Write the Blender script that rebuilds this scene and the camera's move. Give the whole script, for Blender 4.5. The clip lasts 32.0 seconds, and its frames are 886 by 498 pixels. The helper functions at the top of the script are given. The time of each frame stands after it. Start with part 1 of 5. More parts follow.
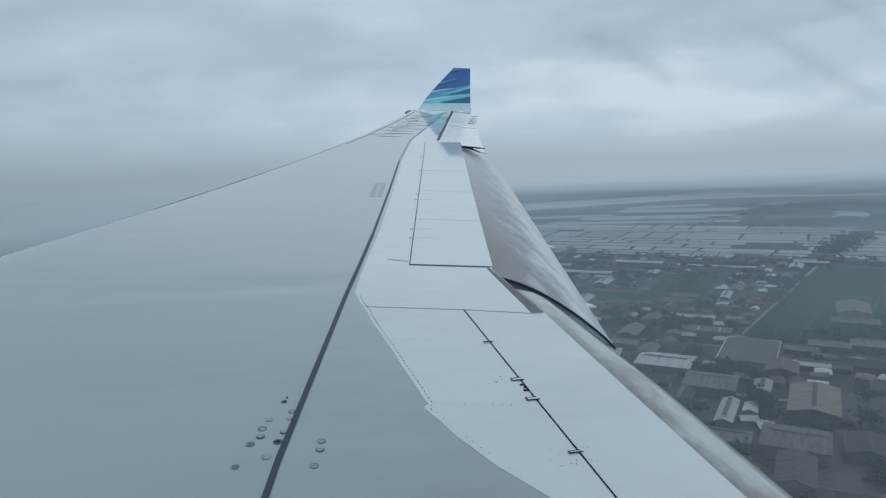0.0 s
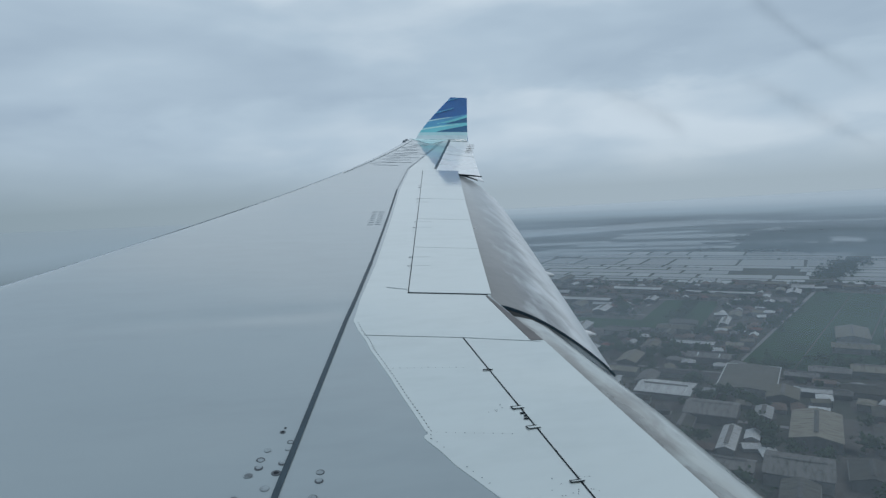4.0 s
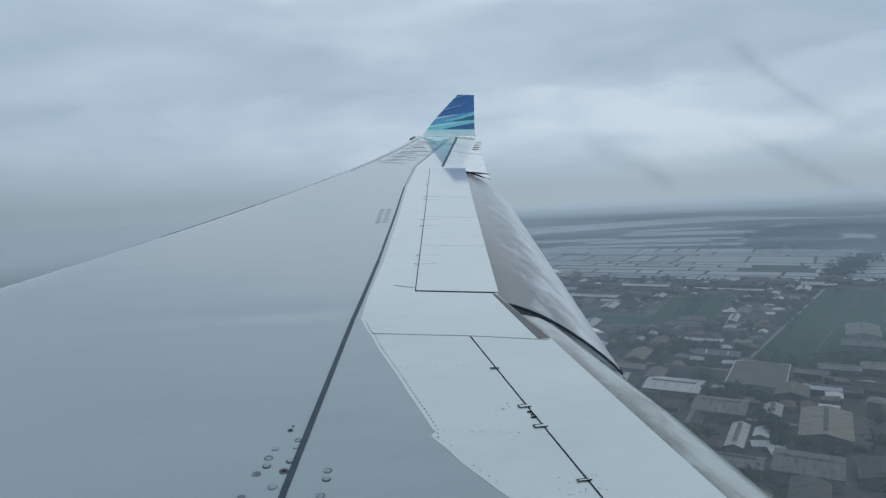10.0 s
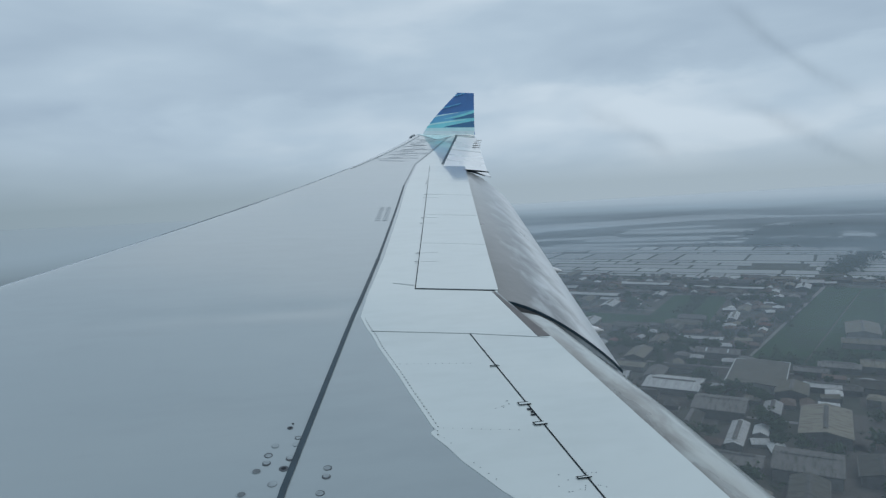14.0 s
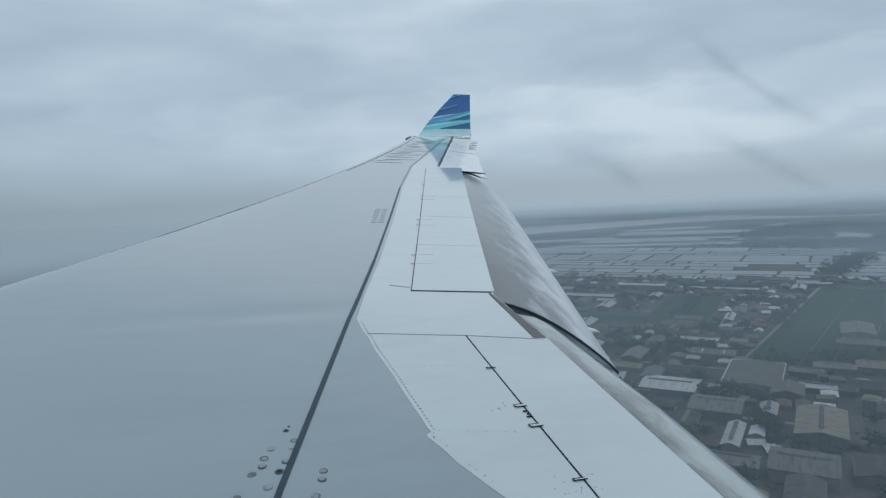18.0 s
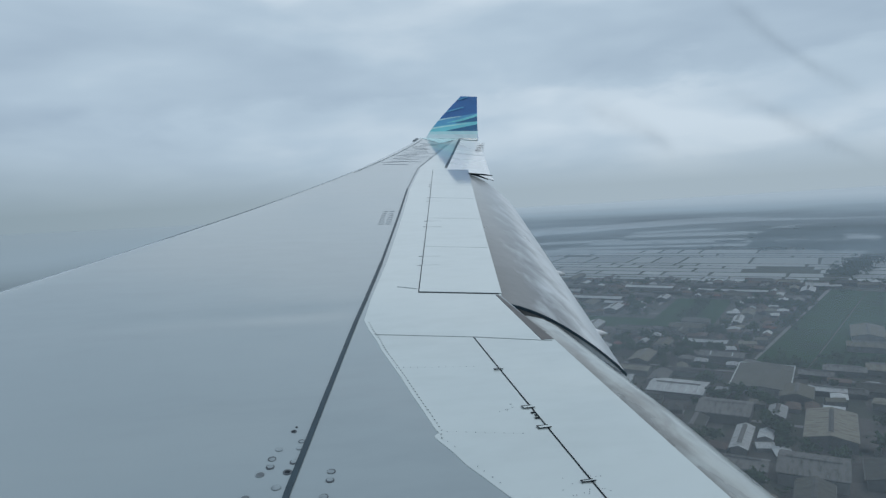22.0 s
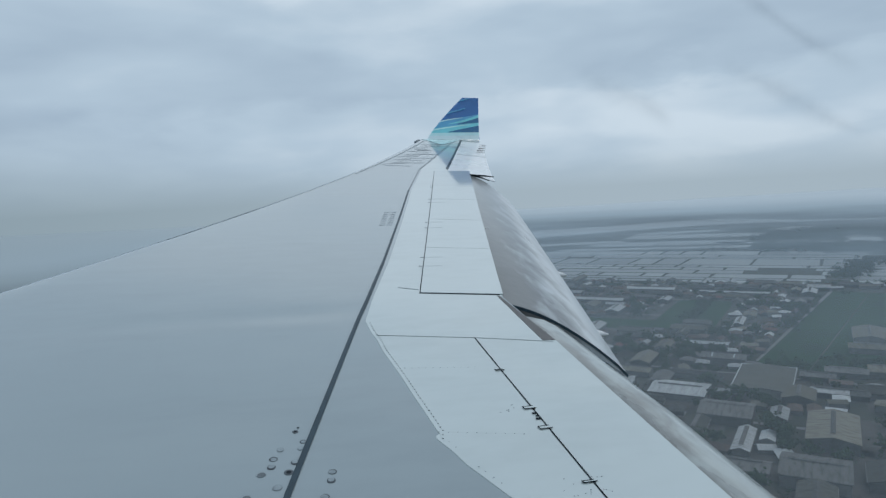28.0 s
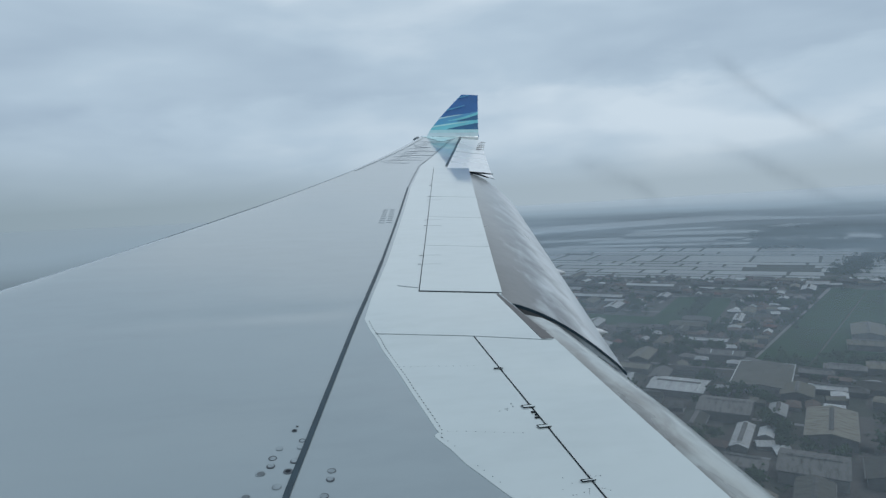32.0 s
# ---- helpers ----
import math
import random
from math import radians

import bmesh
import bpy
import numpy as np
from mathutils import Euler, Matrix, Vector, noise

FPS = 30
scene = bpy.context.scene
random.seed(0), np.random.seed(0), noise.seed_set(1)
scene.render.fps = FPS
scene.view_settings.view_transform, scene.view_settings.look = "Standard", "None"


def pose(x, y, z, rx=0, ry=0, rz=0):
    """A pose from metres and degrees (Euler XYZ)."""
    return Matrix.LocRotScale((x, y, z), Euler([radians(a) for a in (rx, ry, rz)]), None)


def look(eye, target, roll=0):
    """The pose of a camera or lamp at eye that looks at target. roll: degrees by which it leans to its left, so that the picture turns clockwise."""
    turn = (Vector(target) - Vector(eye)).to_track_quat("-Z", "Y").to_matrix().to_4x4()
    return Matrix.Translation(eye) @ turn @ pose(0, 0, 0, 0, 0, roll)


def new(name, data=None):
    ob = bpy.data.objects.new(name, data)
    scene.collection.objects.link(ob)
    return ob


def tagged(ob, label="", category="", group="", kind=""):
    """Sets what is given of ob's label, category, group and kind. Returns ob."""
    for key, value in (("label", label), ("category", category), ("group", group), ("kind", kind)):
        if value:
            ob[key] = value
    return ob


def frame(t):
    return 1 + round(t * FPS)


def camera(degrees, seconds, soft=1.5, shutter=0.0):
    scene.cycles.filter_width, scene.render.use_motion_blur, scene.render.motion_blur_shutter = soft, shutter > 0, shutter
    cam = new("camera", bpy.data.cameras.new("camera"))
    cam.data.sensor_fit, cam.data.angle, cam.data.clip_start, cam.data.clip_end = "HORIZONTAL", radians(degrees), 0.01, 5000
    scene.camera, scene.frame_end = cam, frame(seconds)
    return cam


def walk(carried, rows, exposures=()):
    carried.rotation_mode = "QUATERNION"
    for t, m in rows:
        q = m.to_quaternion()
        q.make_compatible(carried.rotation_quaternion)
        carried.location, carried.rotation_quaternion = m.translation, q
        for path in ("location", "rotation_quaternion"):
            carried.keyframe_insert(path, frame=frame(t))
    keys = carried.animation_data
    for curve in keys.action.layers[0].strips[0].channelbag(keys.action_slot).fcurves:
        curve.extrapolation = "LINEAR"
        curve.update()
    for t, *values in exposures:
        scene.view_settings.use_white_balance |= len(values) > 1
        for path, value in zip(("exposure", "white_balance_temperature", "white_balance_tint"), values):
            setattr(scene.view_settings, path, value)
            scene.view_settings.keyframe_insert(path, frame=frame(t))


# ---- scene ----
cam = camera(68.8, 32.0, soft=1.35)

# The aircraft's own axes: x aft, y outboard along the span, z up, origin at the window seat.
# It flies 180 m over the ground, nose and outer wing slightly up.
PLANE = pose(0, 0, 180, 3.085, 2.332, 0.013)

# seconds, yaw, pitch, roll, x, y, z in the aircraft's axes
ROWS = [
    (0.0, -15.557, -9.635, -0.489, 0.007, 0.020, -0.006),
    (0.5, -15.442, -10.068, -0.416, 0.008, 0.020, -0.008),
    (1.0, -15.592, -10.057, -0.439, -0.005, 0.008, -0.003),
    (1.5, -16.023, -9.219, -0.167, 0.003, 0.014, -0.003),
    (2.0, -16.158, -8.222, -0.279, 0.001, 0.017, 0.003),
    (2.5, -15.952, -7.681, -0.291, -0.005, 0.011, 0.003),
    (3.0, -15.915, -7.383, -0.051, 0.000, 0.009, -0.004),
    (3.5, -15.896, -7.311, -0.164, -0.007, 0.010, -0.001),
    (5.5, -15.516, -6.639, -0.062, -0.001, 0.001, -0.008),
    (6.0, -15.446, -6.582, -0.184, -0.009, 0.003, -0.005),
    (6.5, -15.387, -6.369, -0.129, -0.005, 0.004, -0.011),
    (7.0, -15.435, -6.412, 0.013, 0.002, 0.006, -0.007),
    (7.5, -15.476, -6.642, -0.174, -0.007, 0.002, 0.003),
    (8.0, -15.494, -6.717, -0.134, -0.009, -0.000, 0.001),
    (8.5, -15.427, -6.855, 0.122, 0.001, 0.001, 0.000),
    (9.0, -15.300, -7.006, 0.006, 0.000, 0.001, 0.001),
    (9.5, -15.175, -7.233, -0.049, -0.000, 0.005, 0.008),
    (10.0, -15.164, -7.440, -0.028, -0.002, 0.006, 0.013),
    (10.5, -15.162, -7.598, 0.007, -0.001, 0.001, 0.012),
    (11.0, -15.256, -7.719, -0.109, -0.004, 0.008, 0.010),
    (11.5, -15.387, -7.699, -0.115, -0.005, 0.001, 0.010),
    (12.0, -15.479, -7.676, -0.088, -0.003, 0.004, 0.011),
    (12.5, -15.525, -7.593, -0.031, 0.001, 0.010, 0.007),
    (13.0, -15.425, -7.563, 0.143, 0.008, 0.007, 0.002),
    (13.5, -15.310, -7.551, 0.169, 0.010, 0.003, 0.006),
    (14.0, -15.173, -7.591, 0.011, 0.001, 0.009, 0.005),
    (14.5, -15.074, -7.655, -0.121, -0.009, 0.012, 0.002),
    (16.5, -15.317, -7.522, -0.275, -0.018, -0.003, 0.008),
    (17.0, -15.577, -7.379, 0.045, 0.000, -0.000, 0.012),
    (17.5, -15.661, -7.303, 0.051, 0.007, 0.009, 0.008),
    (18.0, -15.499, -7.466, 0.059, 0.006, 0.005, 0.013),
    (18.5, -15.479, -7.531, -0.169, -0.005, 0.002, 0.012),
    (19.0, -15.547, -7.487, -0.324, -0.006, 0.012, 0.005),
    (19.5, -15.387, -7.449, -0.260, -0.008, 0.010, 0.003),
    (20.0, -15.134, -7.474, -0.092, -0.001, 0.009, 0.002),
    (20.5, -14.943, -7.538, -0.106, -0.002, 0.003, 0.005),
    (21.0, -15.029, -7.417, -0.165, -0.007, 0.002, 0.002),
    (21.5, -15.073, -7.287, 0.043, -0.001, 0.012, -0.000),
    (22.0, -14.891, -7.277, 0.143, -0.000, 0.007, 0.003),
    (22.5, -14.809, -7.272, 0.156, 0.000, 0.003, 0.003),
    (23.0, -14.746, -7.353, 0.256, 0.006, -0.002, 0.008),
    (23.5, -14.694, -7.448, 0.080, -0.003, -0.003, 0.010),
    (24.0, -14.595, -7.514, 0.180, -0.004, 0.004, 0.008),
    (24.5, -14.619, -7.502, 0.162, -0.005, -0.002, 0.008),
    (25.0, -14.691, -7.411, 0.221, 0.001, 0.001, 0.005),
    (25.5, -14.794, -7.295, -0.108, -0.010, 0.009, -0.000),
    (27.5, -14.822, -7.156, -0.112, -0.013, -0.001, 0.006),
    (28.0, -14.777, -7.144, 0.143, -0.001, 0.003, -0.005),
    (28.5, -14.814, -7.505, -0.060, -0.009, -0.004, -0.003),
    (29.0, -14.865, -7.683, -0.088, -0.012, -0.003, 0.010),
    (29.5, -14.825, -7.636, -0.025, -0.009, -0.005, 0.024),
    (30.0, -14.786, -7.590, 0.075, -0.001, -0.000, 0.025),
    (30.5, -14.745, -7.606, 0.126, 0.003, 0.001, 0.026),
    (31.0, -14.762, -7.658, -0.011, -0.000, 0.007, 0.026),
    (31.5, -14.800, -7.621, -0.145, -0.005, 0.005, 0.023),
    (32.0, -14.835, -7.444, 0.105, 0.001, 0.003, 0.017),
]
walk(cam, [(t, PLANE @ pose(x, y, z, 90 + p, r, w)) for t, w, p, r, x, y, z in ROWS],
     exposures=[(0.0, 0.04), (3.0, 0.0), (6.0, -0.03), (9.0, 0.01), (13.0, 0.02), (20.0, 0.03), (32.0, 0.05)])

# ---------------------------------------------------------------- light
SUN_EL, SUN_ROT = radians(58), radians(75)
world = bpy.data.worlds.new("overcast")
scene.world = world
world.use_nodes = True
wt = world.node_tree
wt.nodes.clear()


def wn(kind, **kw):
    n = wt.nodes.new(kind)
    for k, v in kw.items():
        n.inputs[k].default_value = v
    return n


def wmath(op, a, b=None, clamp=False):
    n = wt.nodes.new("ShaderNodeMath")
    n.operation, n.use_clamp = op, clamp
    for i, v in enumerate((a, b)):
        if v is None:
            continue
        if isinstance(v, (int, float)):
            n.inputs[i].default_value = v
        else:
            wt.links.new(v, n.inputs[i])
    return n.outputs[0]


def ramp_fill(node, stops):
    el = node.color_ramp.elements
    while len(el) < len(stops):
        el.new(0.5)
    for e, (p, c) in zip(el, stops):
        e.position, e.color = p, (*c, 1) if len(c) == 3 else c


sky = wt.nodes.new("ShaderNodeTexSky")
sky.sky_type, sky.sun_disc = "NISHITA", False
sky.sun_elevation, sky.sun_rotation = SUN_EL, SUN_ROT
tc = wt.nodes.new("ShaderNodeTexCoord")
sep = wt.nodes.new("ShaderNodeSeparateXYZ")
wt.links.new(tc.outputs["Generated"], sep.inputs[0])
up = wmath("MAXIMUM", sep.outputs[2], 0.0)
den = wmath("ADD", up, 0.60)
comb = wt.nodes.new("ShaderNodeCombineXYZ")
wt.links.new(wmath("DIVIDE", sep.outputs[0], den), comb.inputs[0])
wt.links.new(wmath("DIVIDE", sep.outputs[1], den), comb.inputs[1])
wt.links.new(wmath("MULTIPLY", up, 3.4), comb.inputs[2])
big = wn("ShaderNodeTexNoise", Scale=2.1, Detail=3.0, Roughness=0.5, Distortion=0.3)
fine = wn("ShaderNodeTexNoise", Scale=5.6, Detail=3.0, Roughness=0.45, Distortion=0.2)
mapn = wt.nodes.new("ShaderNodeMapping")
mapn.inputs["Location"].default_value = (3.1, 1.7, 0.4)
wt.links.new(comb.outputs[0], mapn.inputs[0])
wt.links.new(mapn.outputs[0], big.inputs["Vector"])
wt.links.new(mapn.outputs[0], fine.inputs["Vector"])
dens = wmath("ADD", wmath("MULTIPLY", big.outputs[0], 0.72), wmath("MULTIPLY", fine.outputs[0], 0.28))
# the cloud is thinner, so brighter, on the sun's side
dens = wmath("ADD", dens, wmath("MULTIPLY", wmath("SUBTRACT", sep.outputs[0], 0.28), 0.13))
# stratus in layers all round: a pale bank low down, a greyer deck, then an added bright band
puff = wn("ShaderNodeTexNoise", Scale=5.0, Detail=5.0, Roughness=0.55, Distortion=0.2)
stretched = wt.nodes.new("ShaderNodeMapping")
stretched.inputs["Location"].default_value, stretched.inputs["Scale"].default_value = (0.7, 2.3, 0.0), (1.0, 1.0, 3.0)
wt.links.new(tc.outputs["Generated"], stretched.inputs[0])
wt.links.new(stretched.outputs[0], puff.inputs["Vector"])
height = wmath("ADD", up, wmath("MULTIPLY", wmath("SUBTRACT", puff.outputs[0], 0.5), 0.16))
height = wmath("SUBTRACT", height, wmath("MULTIPLY", sep.outputs[0], 0.05))
layer = wt.nodes.new("ShaderNodeValToRGB")
# 0.33 to 0.42: unseen bright band, added so the wing reflects more light
ramp_fill(layer, [(0.0, (0.50,) * 3), (0.03, (0.62,) * 3), (0.105, (0.66,) * 3), (0.145, (0.42,) * 3), (0.20, (0.40,) * 3), (0.27, (0.60,) * 3), (0.33, (0.96,) * 3), (0.42, (0.86,) * 3), (0.54, (0.50,) * 3), (1.0, (0.42,) * 3)])
layer.color_ramp.interpolation = "EASE"
wt.links.new(height, layer.inputs[0])
share = wt.nodes.new("ShaderNodeMapRange")
share.inputs[1].default_value, share.inputs[2].default_value, share.inputs[3].default_value, share.inputs[4].default_value = -0.4, 0.5, 0.15, 0.38
wt.links.new(sep.outputs[0], share.inputs[0])
dens = wmath("ADD", wmath("MULTIPLY", wmath("SUBTRACT", dens, 0.5), 0.56), wmath("MULTIPLY", wmath("SUBTRACT", layer.outputs[0], 0.5), share.outputs[0]))
dens = wmath("ADD", dens, 0.49)
cr = wt.nodes.new("ShaderNodeValToRGB")
ramp_fill(cr, [(0.38, (0.352, 0.457, 0.57)), (0.50, (0.432, 0.548, 0.66)), (0.62, (0.57, 0.675, 0.77))])
wt.links.new(dens, cr.inputs[0])
hz = wt.nodes.new("ShaderNodeValToRGB")
ramp_fill(hz, [(0.0, (0.0,) * 3), (0.018, (0.34,) * 3), (0.048, (0.85,) * 3), (0.08, (1.0,) * 3)])
# the haze stands higher away from the sun
rise = wt.nodes.new("ShaderNodeMapRange")
rise.inputs[1].default_value, rise.inputs[2].default_value, rise.inputs[3].default_value, rise.inputs[4].default_value = -0.45, 0.15, 0.45, 1.0
wt.links.new(sep.outputs[0], rise.inputs[0])
wt.links.new(wmath("MULTIPLY", up, rise.outputs[0]), hz.inputs[0])
low = wt.nodes.new("ShaderNodeMix")
low.data_type = "RGBA"
# the haze is paler towards the sun
side = wt.nodes.new("ShaderNodeMapRange")
side.interpolation_type = "SMOOTHSTEP"
side.inputs[1].default_value, side.inputs[2].default_value = -0.6, 0.6
wt.links.new(sep.outputs[0], side.inputs[0])
haze = wt.nodes.new("ShaderNodeValToRGB")
ramp_fill(haze, [(0.0, (0.252, 0.333, 0.388)), (1.0, (0.36, 0.449, 0.518))])
wt.links.new(side.outputs[0], haze.inputs[0])
wt.links.new(haze.outputs[0], low.inputs[6])
wt.links.new(hz.outputs[0], low.inputs[0])
wt.links.new(cr.outputs[0], low.inputs[7])
bg1 = wn("ShaderNodeBackground", Strength=1.0)
wt.links.new(low.outputs[2], bg1.inputs[0])
bg2 = wn("ShaderNodeBackground", Strength=0.06)
wt.links.new(sky.outputs[0], bg2.inputs[0])
mixw = wt.nodes.new("ShaderNodeMixShader")
mixw.inputs[0].default_value = 0.985
wt.links.new(bg2.outputs[0], mixw.inputs[1])
wt.links.new(bg1.outputs[0], mixw.inputs[2])
wout = wt.nodes.new("ShaderNodeOutputWorld")
wt.links.new(mixw.outputs[0], wout.inputs[0])

sun = new("sun", bpy.data.lights.new("sun", "SUN"))
sun.data.energy, sun.data.angle, sun.data.color = 0.7, radians(25), (1.0, 0.97, 0.93)
sun.matrix_world = look((0, 0, 600), (0 + 300 * math.sin(SUN_ROT) * -1, 300 * math.cos(SUN_ROT) * -1, 600 - 480))


# ---------------------------------------------------------------- materials
def material(name, base, rough=0.5, metal=0.0, spots=None, scale=3.0, amount=0.25, bump=0.0, bscale=40.0, spec=0.5,
             coat=0.0, per_piece=0.0, coords="Object", stretch=(1, 1, 1), detail=6.0, rough_var=0.1, coat_ior=1.7):
    """A painted, stained or rough surface: a broad blotch and a fine grain over the base colour."""
    m = bpy.data.materials.new(name)
    m.use_nodes = True
    t = m.node_tree
    b = t.nodes["Principled BSDF"]
    b.inputs["Metallic"].default_value = metal
    b.inputs["Specular IOR Level"].default_value = spec
    b.inputs["Coat Weight"].default_value = coat
    b.inputs["Coat Roughness"].default_value = 0.06
    b.inputs["Coat IOR"].default_value = coat_ior
    co = t.nodes.new("ShaderNodeTexCoord")
    mp = t.nodes.new("ShaderNodeMapping")
    mp.inputs["Scale"].default_value = stretch
    t.links.new(co.outputs[coords], mp.inputs[0])
    n1 = t.nodes.new("ShaderNodeTexNoise")
    n1.inputs["Scale"].default_value, n1.inputs["Detail"].default_value = scale, detail
    n2 = t.nodes.new("ShaderNodeTexNoise")
    n2.inputs["Scale"].default_value, n2.inputs["Detail"].default_value = scale * 9, 3.0
    for n in (n1, n2):
        t.links.new(mp.outputs[0], n.inputs["Vector"])
    r = t.nodes.new("ShaderNodeValToRGB")
    dark = spots if spots else tuple(c * (1 - amount) for c in base)
    lite = tuple(min(1, c * (1 + amount * 0.35)) for c in base)
    ramp_fill(r, [(0.32, dark), (0.52, base), (0.72, lite)])
    mixf = t.nodes.new("ShaderNodeMath")
    mixf.operation = "MULTIPLY_ADD"
    mixf.inputs[1].default_value = 0.3
    t.links.new(n2.outputs[0], mixf.inputs[0])
    sc = t.nodes.new("ShaderNodeMath")
    sc.operation, sc.inputs[1].default_value = "MULTIPLY", 0.7
    t.links.new(n1.outputs[0], sc.inputs[0])
    t.links.new(sc.outputs[0], mixf.inputs[2])
    t.links.new(mixf.outputs[0], r.inputs[0])
    col = r.outputs[0]
    if per_piece:
        info = t.nodes.new("ShaderNodeObjectInfo")
        geo = t.nodes.new("ShaderNodeNewGeometry")
        add = t.nodes.new("ShaderNodeMath")
        add.operation = "ADD"
        t.links.new(info.outputs["Random"], add.inputs[0])
        t.links.new(geo.outputs["Random Per Island"], add.inputs[1])
        fr = t.nodes.new("ShaderNodeMath")
        fr.operation = "FRACT"
        t.links.new(add.outputs[0], fr.inputs[0])
        hs = t.nodes.new("ShaderNodeHueSaturation")
        mr = t.nodes.new("ShaderNodeMapRange")
        mr.inputs[3].default_value, mr.inputs[4].default_value = 1 - per_piece, 1 + per_piece
        t.links.new(fr.outputs[0], mr.inputs[0])
        t.links.new(mr.outputs[0], hs.inputs["Value"])
        t.links.new(col, hs.inputs["Color"])
        col = hs.outputs[0]
    t.links.new(col, b.inputs["Base Color"])
    rr = t.nodes.new("ShaderNodeMapRange")
    rr.inputs[3].default_value, rr.inputs[4].default_value = max(0.02, rough - rough_var), min(1, rough + rough_var)
    t.links.new(n1.outputs[0], rr.inputs[0])
    t.links.new(rr.outputs[0], b.inputs["Roughness"])
    if bump:
        n3 = t.nodes.new("ShaderNodeTexNoise")
        n3.inputs["Scale"].default_value, n3.inputs["Detail"].default_value = bscale, 4.0
        t.links.new(mp.outputs[0], n3.inputs["Vector"])
        bp = t.nodes.new("ShaderNodeBump")
        bp.inputs["Strength"].default_value, bp.inputs["Distance"].default_value = bump, 0.02
        t.links.new(n3.outputs[0], bp.inputs["Height"])
        t.links.new(bp.outputs[0], b.inputs["Normal"])
    return m


M_GREY = material("wing_grey_paint", (0.262, 0.318, 0.337), 0.36, scale=0.5, amount=0.10, spec=0.45, coat=1.0, stretch=(0.35, 1, 1), rough_var=0.08, coat_ior=1.9)
M_WHITE = material("wing_white_paint", (0.535, 0.600, 0.595), 0.30, scale=0.7, amount=0.10, coat=1.0, stretch=(0.4, 1, 1), rough_var=0.06, coat_ior=2.1)
M_FLAP_IN = material("flap_glossy_paint", (0.405, 0.445, 0.438), 0.28, spots=(0.25, 0.265, 0.265), scale=1.6, amount=0.2, coat=0.5, stretch=(1.5, 0.4, 1))
M_AILERON = material("aileron_bright_white", (0.82, 0.84, 0.85), 0.28, scale=0.9, amount=0.06, spec=0.2, coat=0.15, coat_ior=1.5, rough_var=0.05)
M_BLACK = material("black_sealant", (0.014, 0.02, 0.026), 0.7, scale=6, amount=0.3, spec=0.15)
M_STRIPE = material("dark_grey_line_paint", (0.032, 0.058, 0.077), 0.6, scale=9, amount=0.4, spec=0.25, stretch=(1, 0.3, 1), coat=0.18)
M_STAINED = material("grimy_fastener_rim", (0.085, 0.10, 0.115), 0.55, scale=40, amount=0.4, spec=0.3)
M_FARLINE = material("far_line_sheen_paint", (0.115, 0.145, 0.175), 0.5, scale=3, amount=0.35, coat=0.5)
M_DULLCUP = material("dark_fastener_face", (0.13, 0.155, 0.17), 0.5, scale=30, amount=0.4)
M_CUP = material("fastener_face", (0.27, 0.32, 0.345), 0.45, scale=30, amount=0.3)
M_GAP = material("dark_gap", (0.026, 0.032, 0.038), 0.8, scale=4, spec=0.15)
M_SHROUD = material("brown_grey_shroud", (0.12, 0.115, 0.115), 0.5, scale=5, amount=0.3)
M_MARK = material("faded_grey_marking", (0.185, 0.215, 0.24), 0.6, scale=20, amount=0.4)
M_STENCIL = material("faded_stencil_grey", (0.215, 0.255, 0.28), 0.5, scale=20, amount=0.35, coat=0.4)
M_PANELJ = material("faint_panel_joint", (0.40, 0.445, 0.46), 0.5, scale=12, amount=0.3)
M_STAIN = material("faint_stain", (0.44, 0.475, 0.49), 0.4, scale=12, amount=0.2, coat=0.8)
M_BLUE = material("winglet_deep_blue", (0.035, 0.165, 0.44), 0.22, scale=2, amount=0.15, coat=0.4)
M_MIDBLUE = material("winglet_mid_blue", (0.11, 0.40, 0.64), 0.22, scale=2, amount=0.15, coat=0.4)
M_TEAL = material("winglet_turquoise", (0.21, 0.69, 0.75), 0.24, scale=2, amount=0.12, coat=0.4)
M_PALE = material("winglet_pale_aqua", (0.56, 0.83, 0.84), 0.26, scale=2, amount=0.1, coat=0.4)
M_TIPWHITE = material("winglet_whitish_aqua", (0.64, 0.79, 0.81), 0.28, scale=2, amount=0.1, coat=0.4)
M_DKTEAL = material("winglet_dark_teal", (0.022, 0.145, 0.30), 0.24, scale=2, amount=0.15, coat=0.4)
M_FUSE = material("fuselage_white_paint", (0.74, 0.75, 0.76), 0.3, scale=1, amount=0.06, coat=0.3)

M_GROUND = material("ground_scrub_and_soil", (0.070, 0.070, 0.06), 0.95, spots=(0.026, 0.036, 0.026), scale=0.006, amount=0.5, coords="Object", spec=0.1, detail=9)
M_FIELD = material("rice_field_green", (0.017, 0.047, 0.017), 0.9, spots=(0.013, 0.030, 0.014), scale=0.025, amount=0.3, spec=0.1)
M_SOIL = material("bare_soil_yard", (0.082, 0.076, 0.071), 0.95, scale=0.03, amount=0.35, spec=0.1, per_piece=0.25)
M_ROAD = material("worn_concrete_road", (0.17, 0.165, 0.16), 0.85, scale=0.08, amount=0.25, spec=0.2)
M_RIVER = material("river_water", (0.37, 0.38, 0.38), 0.30, scale=0.006, amount=0.2, spec=0.6, bump=0.08, bscale=0.2)
M_WATER = material("pond_water", (0.215, 0.225, 0.222), 0.32, scale=0.012, amount=0.35, spec=0.45, bump=0.08, bscale=0.3, per_piece=0.42, rough_var=0.12)
M_BUND = material("pond_bank_earth", (0.075, 0.08, 0.066), 0.95, scale=0.05, amount=0.3, spec=0.1)
